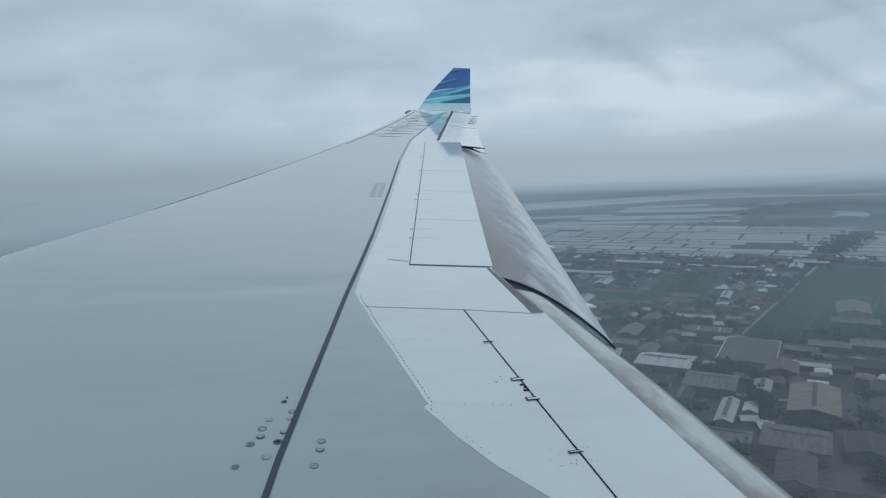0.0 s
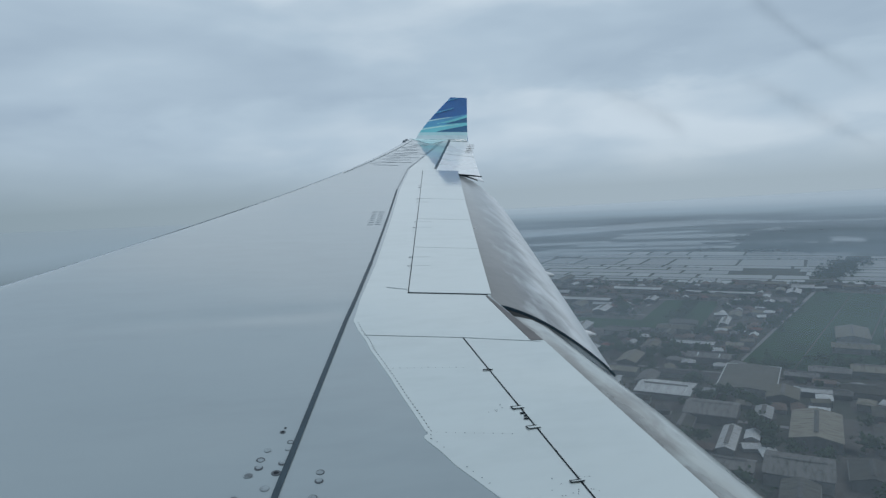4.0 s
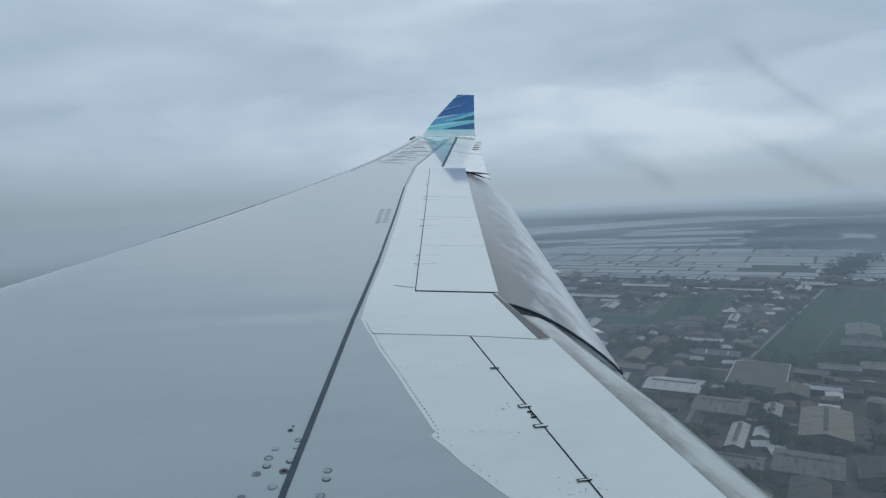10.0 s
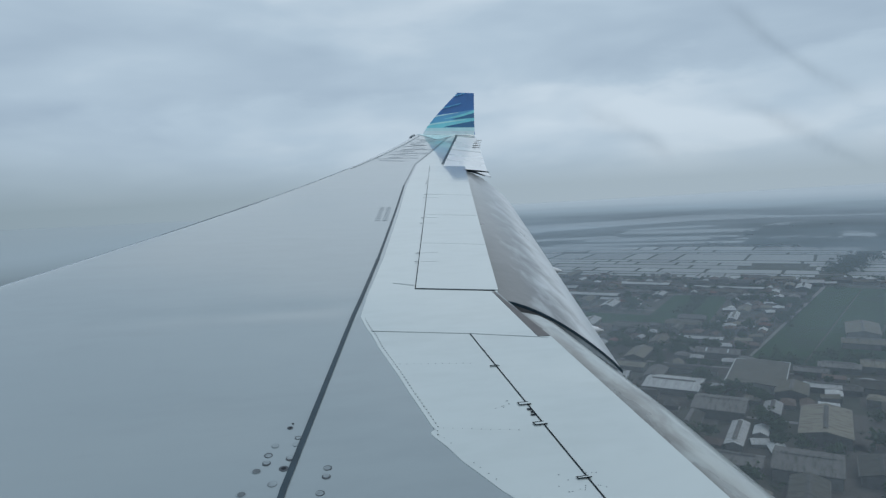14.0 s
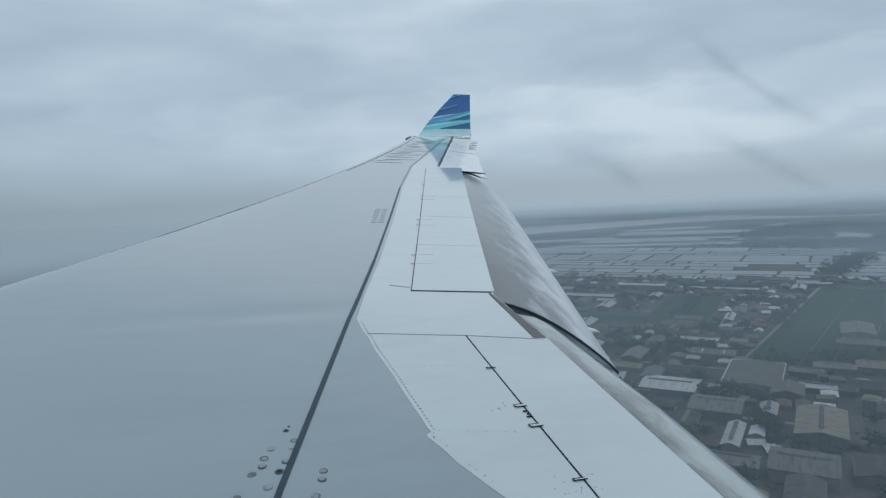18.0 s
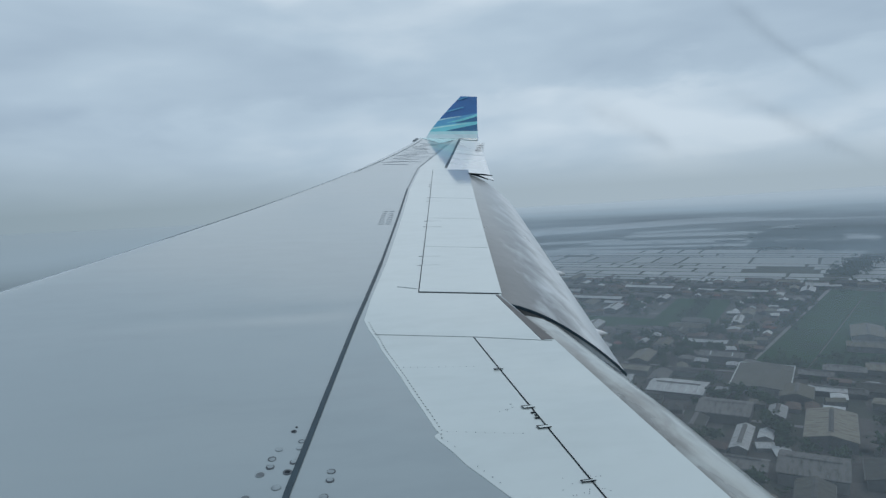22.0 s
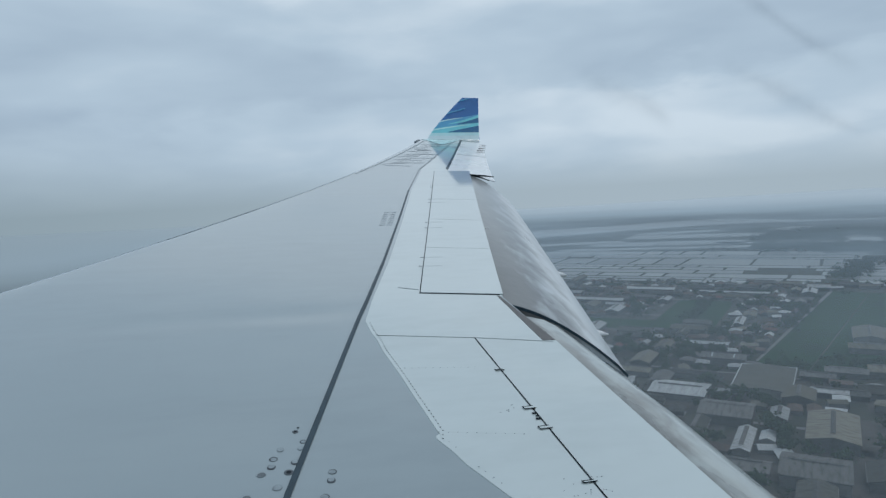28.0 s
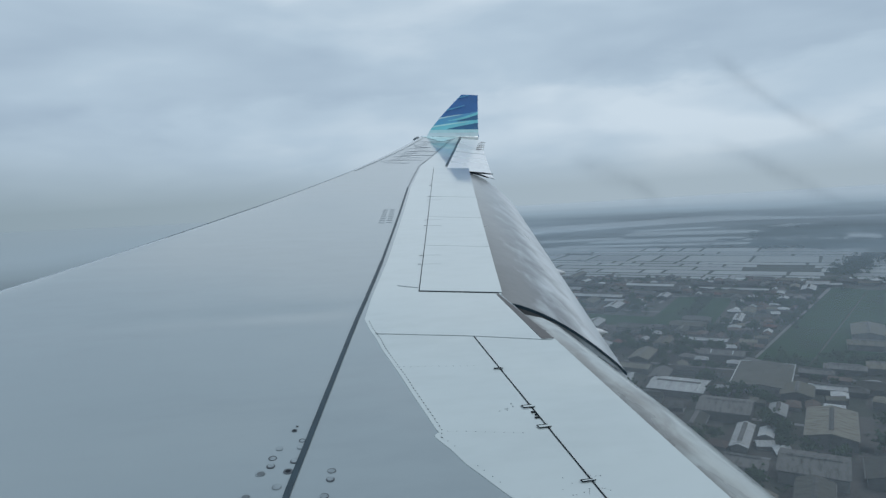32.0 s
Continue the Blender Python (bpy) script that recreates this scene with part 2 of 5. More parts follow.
M_WALL = material("rendered_house_wall", (0.13, 0.127, 0.12), 0.85, scale=0.3, amount=0.25, per_piece=0.5, spec=0.12)
M_WIN = material("grey_window_glass", (0.17, 0.19, 0.20), 0.15, scale=1)
M_TILE = material("weathered_clay_roof", (0.115, 0.088, 0.076), 0.85, spots=(0.10, 0.08, 0.07), scale=0.45, amount=0.3, per_piece=0.35, spec=0.12, stretch=(0.25, 1, 1))
M_ROOFG = material("grey_sheet_roof", (0.112, 0.109, 0.104), 0.7, spots=(0.055, 0.053, 0.05), scale=0.45, amount=0.3, per_piece=0.5, spec=0.12, stretch=(0.25, 1, 1))
M_ROOFW = material("pale_sheet_roof", (0.36, 0.37, 0.37), 0.55, spots=(0.22, 0.215, 0.205), scale=0.45, amount=0.3, per_piece=0.35, spec=0.25, stretch=(0.25, 1, 1))
M_ROOFB = material("rusty_beige_sheet_roof", (0.157, 0.147, 0.119), 0.75, spots=(0.08, 0.072, 0.055), scale=0.45, amount=0.3, per_piece=0.3, spec=0.12, stretch=(0.25, 1, 1))
M_ROOFD = material("dark_brown_sheet_roof", (0.079, 0.077, 0.067), 0.8, spots=(0.038, 0.038, 0.034), scale=0.45, amount=0.45, per_piece=0.4, spec=0.12, stretch=(0.25, 1, 1))
M_SKYLIGHT = material("milky_skylight_sheet", (0.34, 0.35, 0.35), 0.4, scale=0.6, amount=0.3, per_piece=0.25)
M_PARAPET = material("whitewashed_parapet", (0.42, 0.43, 0.43), 0.8, spots=(0.24, 0.235, 0.22), scale=0.3, amount=0.3, per_piece=0.2)
M_ROOFR = material("red_sheet_roof", (0.17, 0.085, 0.07), 0.7, scale=0.45, amount=0.3, per_piece=0.25, spec=0.12, stretch=(0.25, 1, 1))
M_LEAF = material("tropical_foliage", (0.042, 0.062, 0.034), 0.9, spots=(0.022, 0.034, 0.02), scale=0.25, amount=0.4, spec=0.15, per_piece=0.35)
M_BARK = material("grey_bark", (0.12, 0.10, 0.08), 0.9, scale=2)
M_TOWER = material("tower_concrete", (0.40, 0.41, 0.42), 0.8, scale=0.05, amount=0.2, per_piece=0.1)


def grime_and_shade_on(m, across, lo, hi, amount, colour, noise_scale, stretch, along_span):
    """Brown grime and the slot's shade, painted as one: across is the plan direction away from it, from lo (dark) to hi
    (clean);
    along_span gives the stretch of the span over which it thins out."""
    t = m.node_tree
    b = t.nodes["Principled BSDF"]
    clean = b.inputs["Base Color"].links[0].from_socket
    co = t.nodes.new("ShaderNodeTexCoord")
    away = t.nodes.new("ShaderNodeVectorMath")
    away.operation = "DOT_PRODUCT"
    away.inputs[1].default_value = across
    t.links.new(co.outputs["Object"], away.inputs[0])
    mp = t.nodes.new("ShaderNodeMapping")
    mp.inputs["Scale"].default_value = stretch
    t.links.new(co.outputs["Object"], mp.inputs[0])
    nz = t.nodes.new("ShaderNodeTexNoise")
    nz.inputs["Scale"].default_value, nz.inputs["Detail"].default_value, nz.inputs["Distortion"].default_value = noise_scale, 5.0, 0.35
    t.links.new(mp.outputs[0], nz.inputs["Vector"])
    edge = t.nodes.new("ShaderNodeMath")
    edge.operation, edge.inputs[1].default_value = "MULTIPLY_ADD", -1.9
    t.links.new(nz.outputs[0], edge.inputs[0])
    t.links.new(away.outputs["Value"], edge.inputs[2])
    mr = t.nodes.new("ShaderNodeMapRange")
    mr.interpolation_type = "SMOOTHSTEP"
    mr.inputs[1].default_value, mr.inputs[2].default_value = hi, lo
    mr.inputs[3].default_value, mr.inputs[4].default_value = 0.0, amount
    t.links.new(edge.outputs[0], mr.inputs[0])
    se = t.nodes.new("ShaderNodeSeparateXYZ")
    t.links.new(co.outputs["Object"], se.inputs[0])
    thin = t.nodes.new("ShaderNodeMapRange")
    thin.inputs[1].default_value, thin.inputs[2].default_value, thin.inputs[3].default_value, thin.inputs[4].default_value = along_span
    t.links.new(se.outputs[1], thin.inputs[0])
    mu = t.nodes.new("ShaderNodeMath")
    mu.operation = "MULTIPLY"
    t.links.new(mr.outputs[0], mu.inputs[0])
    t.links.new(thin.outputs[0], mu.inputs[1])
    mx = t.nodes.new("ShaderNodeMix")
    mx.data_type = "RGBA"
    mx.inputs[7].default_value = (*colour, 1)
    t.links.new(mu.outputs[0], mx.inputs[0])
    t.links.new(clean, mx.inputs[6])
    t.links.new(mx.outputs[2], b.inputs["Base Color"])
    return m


# both flaps: grime and the shade beside the slot share one dark colour
M_FLAP = grime_and_shade_on(material("flap_dirty_shaded_paint", (0.505, 0.54, 0.56), 0.32, spots=(0.45, 0.475, 0.49), scale=1.3, amount=0.15, detail=4.0, coat=0.35, stretch=(1, 0.6, 0.8), bump=0.9, bscale=1.6),
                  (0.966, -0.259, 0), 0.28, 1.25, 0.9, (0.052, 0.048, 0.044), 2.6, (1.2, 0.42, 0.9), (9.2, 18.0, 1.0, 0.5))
M_FLAP_IN = grime_and_shade_on(M_FLAP_IN, (1, 0, 0), 2.15, 2.85, 0.8, (0.13, 0.118, 0.108), 2.6, (1.6, 0.6, 1), (0.0, 8.0, 0.75, 1.0))


def haze_sheet_material(name):
    """Aerial haze painted on a sheet: clear close by, more opaque far out, tinted to meet the sky."""
    m = bpy.data.materials.new(name)
    m.use_nodes = True
    t = m.node_tree
    t.nodes.clear()
    co = t.nodes.new("ShaderNodeTexCoord")
    flatten = t.nodes.new("ShaderNodeVectorMath")
    flatten.operation = "MULTIPLY"
    flatten.inputs[1].default_value = (1, 1, 0)
    t.links.new(co.outputs["Object"], flatten.inputs[0])
    ln = t.nodes.new("ShaderNodeVectorMath")
    ln.operation = "LENGTH"
    t.links.new(flatten.outputs[0], ln.inputs[0])
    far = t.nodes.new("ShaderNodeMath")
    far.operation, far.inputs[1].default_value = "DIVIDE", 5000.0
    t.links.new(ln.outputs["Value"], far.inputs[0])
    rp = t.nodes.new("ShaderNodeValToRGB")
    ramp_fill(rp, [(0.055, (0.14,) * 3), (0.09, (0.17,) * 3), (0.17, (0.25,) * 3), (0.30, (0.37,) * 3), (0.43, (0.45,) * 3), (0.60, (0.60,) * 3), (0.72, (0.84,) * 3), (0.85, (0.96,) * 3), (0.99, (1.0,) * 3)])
    # the painted haze turns opaque sooner away from the sun
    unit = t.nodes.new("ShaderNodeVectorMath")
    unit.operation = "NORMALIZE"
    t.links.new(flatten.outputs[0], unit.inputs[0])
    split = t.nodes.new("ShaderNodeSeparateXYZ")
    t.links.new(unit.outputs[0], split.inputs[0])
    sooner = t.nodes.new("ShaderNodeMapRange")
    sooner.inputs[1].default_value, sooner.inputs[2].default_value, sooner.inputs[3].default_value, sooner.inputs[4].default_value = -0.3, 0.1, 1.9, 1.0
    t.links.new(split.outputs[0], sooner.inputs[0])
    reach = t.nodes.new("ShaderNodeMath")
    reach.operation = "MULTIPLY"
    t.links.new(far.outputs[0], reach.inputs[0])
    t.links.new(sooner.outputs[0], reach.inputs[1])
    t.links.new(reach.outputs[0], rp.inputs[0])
    nz = t.nodes.new("ShaderNodeTexNoise")
    nz.inputs["Scale"].default_value, nz.inputs["Detail"].default_value = 0.0016, 5.0
    t.links.new(co.outputs["Object"], nz.inputs["Vector"])
    nr = t.nodes.new("ShaderNodeMapRange")
    nr.inputs[1].default_value, nr.inputs[2].default_value = 0.3, 0.7
    nr.inputs[3].default_value, nr.inputs[4].default_value = 1.3, 0.75
    t.links.new(nz.outputs[0], nr.inputs[0])
    mu = t.nodes.new("ShaderNodeMath")
    mu.operation, mu.use_clamp = "POWER", True
    t.links.new(rp.outputs[0], mu.inputs[0])
    t.links.new(nr.outputs[0], mu.inputs[1])
    tr = t.nodes.new("ShaderNodeBsdfTransparent")
    di = t.nodes.new("ShaderNodeBsdfDiffuse")
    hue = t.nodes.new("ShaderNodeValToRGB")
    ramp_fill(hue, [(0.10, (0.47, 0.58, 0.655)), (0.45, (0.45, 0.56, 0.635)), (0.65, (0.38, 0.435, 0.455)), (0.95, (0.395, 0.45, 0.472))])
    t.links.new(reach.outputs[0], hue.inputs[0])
    # tinted paler towards the sun, to match the haze above the horizon
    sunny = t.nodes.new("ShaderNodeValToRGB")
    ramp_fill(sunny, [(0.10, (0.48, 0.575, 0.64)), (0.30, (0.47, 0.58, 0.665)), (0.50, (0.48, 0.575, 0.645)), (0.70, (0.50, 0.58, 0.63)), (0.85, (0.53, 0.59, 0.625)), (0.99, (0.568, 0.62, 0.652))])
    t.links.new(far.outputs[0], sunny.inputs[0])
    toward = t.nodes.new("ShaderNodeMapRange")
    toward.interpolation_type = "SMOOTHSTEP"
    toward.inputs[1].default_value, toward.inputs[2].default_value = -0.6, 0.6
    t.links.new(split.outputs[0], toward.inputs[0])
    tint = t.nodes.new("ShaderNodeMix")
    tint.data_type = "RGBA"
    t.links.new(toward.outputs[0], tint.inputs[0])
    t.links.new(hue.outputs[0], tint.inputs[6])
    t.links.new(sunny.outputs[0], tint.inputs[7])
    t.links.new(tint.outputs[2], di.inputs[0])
    mx = t.nodes.new("ShaderNodeMixShader")
    t.links.new(mu.outputs[0], mx.inputs[0])
    t.links.new(tr.outputs[0], mx.inputs[1])
    t.links.new(di.outputs[0], mx.inputs[2])
    ou = t.nodes.new("ShaderNodeOutputMaterial")
    t.links.new(mx.outputs[0], ou.inputs[0])
    return m


# ---------------------------------------------------------------- mesh helpers
def mesh_of(name, verts, faces, mat, smooth=False):
    me = bpy.data.meshes.new(name)
    me.from_pydata([tuple(v) for v in verts], [], faces)
    mats = mat if isinstance(mat, (list, tuple)) else [mat]
    for m in mats:
        me.materials.append(m)
    if smooth:
        me.polygons.foreach_set("use_smooth", [True] * len(me.polygons))
    me.update()
    return me


def fix_normals(me):
    b = bmesh.new()
    b.from_mesh(me)
    bmesh.ops.recalc_face_normals(b, faces=b.faces)
    b.to_mesh(me)
    b.free()
    return me


def part(name, verts, faces, mat, parent, label="", smooth=False, kind=""):
    me = fix_normals(mesh_of(name, verts, faces, mat, smooth))
    if smooth:
        me.set_sharp_from_angle(angle=radians(38))
    ob = new(name, me)
    ob.parent = parent
    return tagged(ob, label=label, kind=kind)


def loft(sections, close_ends=True):
    """Verts and faces of a closed tube through rings of equal length."""
    n = len(sections[0])
    verts = [p for ring in sections for p in ring]
    faces = []
    for i in range(len(sections) - 1):
        for j in range(n):
            k = (j + 1) % n
            faces.append((i * n + j, i * n + k, (i + 1) * n + k, (i + 1) * n + j))
    if close_ends:
        faces.append(tuple(range(n)))
        faces.append(tuple((len(sections) - 1) * n + j for j in reversed(range(n))))
    return verts, faces


def lerp(a, b, u):
    return a + (b - a) * u


def along(table, s):
    """Straight-line reading of a table of (s, value) rows."""
    if s <= table[0][0]:
        (s0, v0), (s1, v1) = table[0], table[1]
    else:
        for (s0, v0), (s1, v1) in zip(table, table[1:]):
            if s <= s1:
                break
    return v0 + (v1 - v0) * (s - s0) / (s1 - s0)


# ---------------------------------------------------------------- wing form
def lift(s):
    """Height of the upper skin along the span: dihedral plus flex in flight."""
    return -2.8 + math.tan(radians(6)) * s + 0.0013 * s * s


def edge_lead(s):
    u = (s - 9.9) / 19.0
    return -3.889 + 12.344 * u - 1.896 * u * abs(u)


TRAIL = [(-2.0, 3.09), (3.8, 3.135), (6.82, 3.155), (8.56, 3.10), (20.3, 6.24), (28.6, 9.27)]


def edge_trail(s):
    return along(TRAIL, s)


def skin(a, s):
    """Upper skin: flat over the box, rolling down into the nose at the leading edge."""
    c = edge_trail(s) - edge_lead(s)
    u = (a - edge_lead(s)) / c
    z = lift(s)
    if u < 0.07:
        z -= c * 0.045 * ((0.07 - u) / 0.07) ** 2.4
    # a shallow hollow, added to bend the reflected sky into a dark and light band
    w = (s - 8.25) / 0.27
    if abs(w) < 3 and u < 0.76:
        z -= 0.0075 * math.exp(-w * w) * min(1, (0.76 - u) / 0.06) * min(1, max(0.2, (u - 0.2) / 0.3))
    return z


def ribbon(points, width, rise, steps=1, thick=0.004):
    """A thin flat band on the skin along (x aft, y out) points; width in the plan."""
    path = []
    for (a0, s0), (a1, s1) in zip(points, points[1:]):
        for i in range(steps):
            path.append((lerp(a0, a1, i / steps), lerp(s0, s1, i / steps)))
    path.append(points[-1])
    rings = []
    for i, (a, s) in enumerate(path):
        pa, ps = path[max(0, i - 1)]
        na, ns = path[min(len(path) - 1, i + 1)]
        d = math.hypot(na - pa, ns - ps) or 1
        oa, os = -(ns - ps) / d * width / 2, (na - pa) / d * width / 2
        z0, z1 = skin(a + oa, s + os) + rise, skin(a - oa, s - os) + rise
        rings.append([(a + oa, s + os, z0), (a - oa, s - os, z1), (a - oa, s - os, z1 - thick), (a + oa, s + os, z0 - thick)])
    return loft(rings)


def plate(left, right, s0, s1, rise, thick, steps=12, cols=4, drop=None):
    """A panel that follows the skin between two edges, from span s0 to s1."""
    rings = []
    for i in range(steps + 1):
        s = lerp(s0, s1, i / steps)
        l, r = left(s), right(s)
        top = [(lerp(l, r, j / cols), s) for j in range(cols + 1)]
        zs = [skin(a, s) + rise - (drop(j / cols, s) if drop else 0) for j, (a, _) in enumerate(top)]
        rings.append([(a, s, z) for (a, _), z in zip(top, zs)] + [(a, s, z - thick) for (a, _), z in zip(reversed(top), reversed(zs))])
    return loft(rings)


# ---------------------------------------------------------------- the aircraft
airplane = tagged(new("airplane"), "white and grey airliner in flight with flaps lowered", "airplane")
airplane.matrix_basis = PLANE

# wing body with upper and lower skin
rings = []
def body_trail(s):
    """Rear edge of the fixed wing: it stops ahead of the ailerons."""
    return lerp(5.62, 8.30, (s - 20.8) / 7.5) + 0.03 if 20.44 < s < 28.0 else edge_trail(s)


SPANS = sorted([20.43, 20.45, 27.99, 28.01] + [-1.6 + i * 0.42 for i in range(72) if not 20 < i < 27] + [7.0 + 0.08 * i for i in range(31)] + [28.6])
for s in SPANS:
    le, te = edge_lead(s), body_trail(s)
    c = te - le
    top = [0, 0.003, 0.008, 0.018, 0.032, 0.05, 0.07, 0.10, 0.2, 0.35, 0.5, 0.6, 0.64, 0.68, 0.72, 0.8, 0.9, 1.0]
    ring = [(le + u * c, s, skin(le + u * c, s)) for u in top]
    for u in (1.0, 0.8, 0.55, 0.3, 0.12, 0.03, 0.008):
        th = c * (0.012 + 0.095 * math.sin(math.pi * min(1, (1 - u) * 1.0)) ** 0.8 * (1 - 0.25 * u))
        ring.append((le + u * c, s, min(skin(le + u * c, s) - 0.012 * c, lift(s) - th)))
    rings.append(ring)
v, f = loft(rings)
wing = part("wing", v, f, M_GREY, airplane, "light grey painted wing skin", smooth=True)

# white trailing panels behind the dark line
WHITE_EDGE = [(-1.2, 2.98), (1.5, 2.60), (3.4, 1.98), (4.13, 1.57), (4.38, 1.47), (4.57, 1.39), (4.78, 1.335), (4.91, 1.285), (5.025, 1.245), (5.06, 1.305), (5.11, 1.292), (5.39, 1.27), (5.81, 1.23),
              (6.21, 1.20), (6.59, 1.16), (6.91, 1.125), (7.22, 1.115), (7.52, 1.08), (7.86, 1.07), (8.63, 1.27), (10.46, 1.82), (14.02, 2.80), (17.24, 3.66), (20.94, 4.80), (28.3, 8.10)]


def panel_rear(s):
    """Rear edge of the white panels, stepped back at the shroud by the kink."""
    if 6.84 < s < 8.50:
        return lerp(3.01, 3.03, (s - 6.84) / 1.66)
    return body_trail(s) + 0.012


v, f = plate(lambda s: along(WHITE_EDGE, s), panel_rear, -1.2, 28.3, 0.0045, 0.010, steps=885, cols=10, drop=lambda u, s: 0.0014 if u == 0 else 0.0)
part("trailing_panel", v, f, M_WHITE, wing, "white glossy painted trailing panel")

LINE = [(-0.50, 2.2), (0.045, 4.51), (0.342, 5.59), (0.535, 6.29), (0.795, 7.23), (1.005, 7.98), (1.20, 8.63), (1.73, 10.46), (2.71, 14.02), (3.58, 17.24), (4.70, 20.85),
        (5.0, 21.5), (8.05, 28.5)]
v, f = ribbon(LINE[:8], 0.049, 0.009, steps=5)
part("dark_line", v, f, M_STRIPE, wing, "dark grey painted line")
v, f = ribbon(LINE[7:10], 0.040, 0.009, steps=5)
part("dark_line", v, f, M_STRIPE, wing, "dark grey painted line")
# outer stretch: the sky's sheen on the line is put in as lighter grey
v, f = ribbon(LINE[9:], 0.028, 0.010, steps=8)
part("dark_line", v, f, M_FARLINE, wing, "dark grey painted line")

# spoilers, each a plate over a dark bay
HINGE = [(8.82, 1.99), (20.45, 5.11)]
REAR = [(8.56, 3.10), (20.25, 6.19)]


def plan_point(u, w):
    """u along the spoiler row, w across it, from the hinge to the rear edge."""
    a0, s0 = lerp(HINGE[0][1], HINGE[1][1], u), lerp(HINGE[0][0], HINGE[1][0], u)
    a1, s1 = lerp(REAR[0][1], REAR[1][1], u), lerp(REAR[0][0], REAR[1][0], u)
    return lerp(a0, a1, w), lerp(s0, s1, w)


def spoiler_slab(u0, u1, w0, w1, top_rise, thick, crown=0.0):
    """crown: how far it stands proud of its ends a third of the way out."""
    rings = []
    for i in range(9):
        u, rise = lerp(u0, u1, i / 8), top_rise + crown * min(i / 3, (8 - i) / 5)
        row = [plan_point(u, lerp(w0, w1, j / 4)) for j in range(5)]
        rings.append([(a, s, skin(a, s) + rise) for a, s in row] + [(a, s, skin(a, s) + rise - thick) for a, s in reversed(row)])
    return loft(rings)


v, f = spoiler_slab(-0.0012, 1.0, -0.013, 0.99, 0.010, 0.008)
part("spoiler_bay", v, f, M_GAP, wing, "dark gap round the spoilers")
CUTS = [0.0, 0.214, 0.416, 0.612, 1.0]
for u0, u1 in zip(CUTS, CUTS[1:]):
    v, f = spoiler_slab(u0 + 0.0006, u1 - 0.0006, 0.0, 1.03, 0.017, 0.012, crown=0.020 if u1 == 1 else 0.0)
    part("spoiler", v, f, M_WHITE, wing, "white closed spoiler panel")
# short hinge covers ahead of the spoilers, with faint streaks behind them
for u in (0.112, 0.157, 0.345, 0.389, 0.572, 0.608, 0.742, 0.770):
    a, s = plan_point(u, 0)
    v, f = ribbon([(a - 0.075, s + 0.008), (a - 0.022, s)], 0.015, 0.019)
    part("hinge_cover", v, f, M_BLACK, wing)
    v, f = ribbon([(a + 0.03, s), (a + 0.30, s - 0.02)], 0.008, 0.0195)
    part("stain_streak", v, f, M_STAIN, wing, "faint grey streak")

# inboard spoiler hinge line, its brackets and panel joints
v, f = ribbon([(2.25, 1.8), (2.25, 3.98), (2.245, 7.07)], 0.0115, 0.010, steps=6)
part("hinge_line", v, f, M_BLACK, wing)
v, f = ribbon([(1.125, 7.36), (2.24, 7.08), (3.12, 6.80)], 0.0075, 0.0095, steps=4)
part("panel_joint", v, f, M_PANELJ, wing)
v, f = ribbon([(1.73, 9.12), (2.00, 8.98)], 0.02, 0.0095)
part("panel_joint", v, f, M_PANELJ, wing)


def bracket(a, s, w, h):
    """A hinge fitting that breaks the dark line: pale inside, outlined dark, heavier at its closed end."""
    v, f = ribbon([(a - w, s - h / 2), (a + 0.03, s - h / 2)], h, 0.013)
    part("hinge_fitting", v, f, M_WHITE, wing)
    for pts, width in (([(a - w, s), (a + 0.012, s)], 0.0055), ([(a - w, s - h), (a + 0.03, s - h)], 0.0065), ([(a - w, s + 0.003), (a - w + 0.008, s - h - 0.003)], 0.010)):
        v, f = ribbon(pts, width, 0.0155)
        part("hinge_bracket", v, f, M_BLACK, wing)


bracket(2.25, 6.175, 0.070, 0.016)
bracket(2.25, 5.355, 0.088, 0.042)
bracket(2.25, 4.99, 0.090, 0.042)
bracket(2.25, 4.165, 0.086, 0.022)
for s, w in ((5.225, 0.045), (5.175, 0.03), (5.125, 0.05)):
    v, f = ribbon([(2.25 - w, s), (2.25, s)], 0.024, 0.012)
    part("hinge_cover", v, f, M_BLACK, wing)


edge_dots = []
s = 4.98
while s < 7.8:
    edge_dots.append((along(WHITE_EDGE, s) + 0.045, s))
    s += 0.062
ROW = [(lerp(1.2, 2.0, i / 11), 6.42 - 0.012 * i) for i in range(12)] + [(lerp(1.3, 2.0, i / 9), 5.09 - 0.02 * i) for i in range(10)] + [(along(WHITE_EDGE, s) + 0.06, s) for s in (4.92, 4.83, 4.52, 4.45, 4.36, 4.28)]
rng = random.Random(4)
LOOSE = [(2.08 + rng.uniform(-0.12, 0.3), 4.15 + rng.uniform(-0.16, 0.1)) for i in range(16)] + [(2.0 + rng.uniform(-0.1, 0.1), 5.35 + rng.uniform(-0.1, 0.1)) for i in range(7)]


def rivet_mesh(radius, mat, n=7):
    ring = [(radius * math.cos(6.2832 * i / n), radius * math.sin(6.2832 * i / n)) for i in range(n)]
    v = [(x, y, 0) for x, y in ring] + [(x * 0.8, y * 0.8, 0.003) for x, y in ring]
    f = [tuple(range(n, 2 * n))] + [(i, (i + 1) % n, n + (i + 1) % n, n + i) for i in range(n)]
    return mesh_of("rivet", v, f, mat)


for spots_of, head in ((edge_dots, rivet_mesh(0.0085, M_STAINED)), (ROW, rivet_mesh(0.0058, M_MARK)), (LOOSE, rivet_mesh(0.0055, M_MARK))):
    for a, s in spots_of:
        ob = new("rivet", head)
        ob.parent = wing
        ob.location, size = (a, s, skin(a, s) + 0.0045), rng.uniform(0.7, 1.15)
        ob.scale = (size, size, 1)

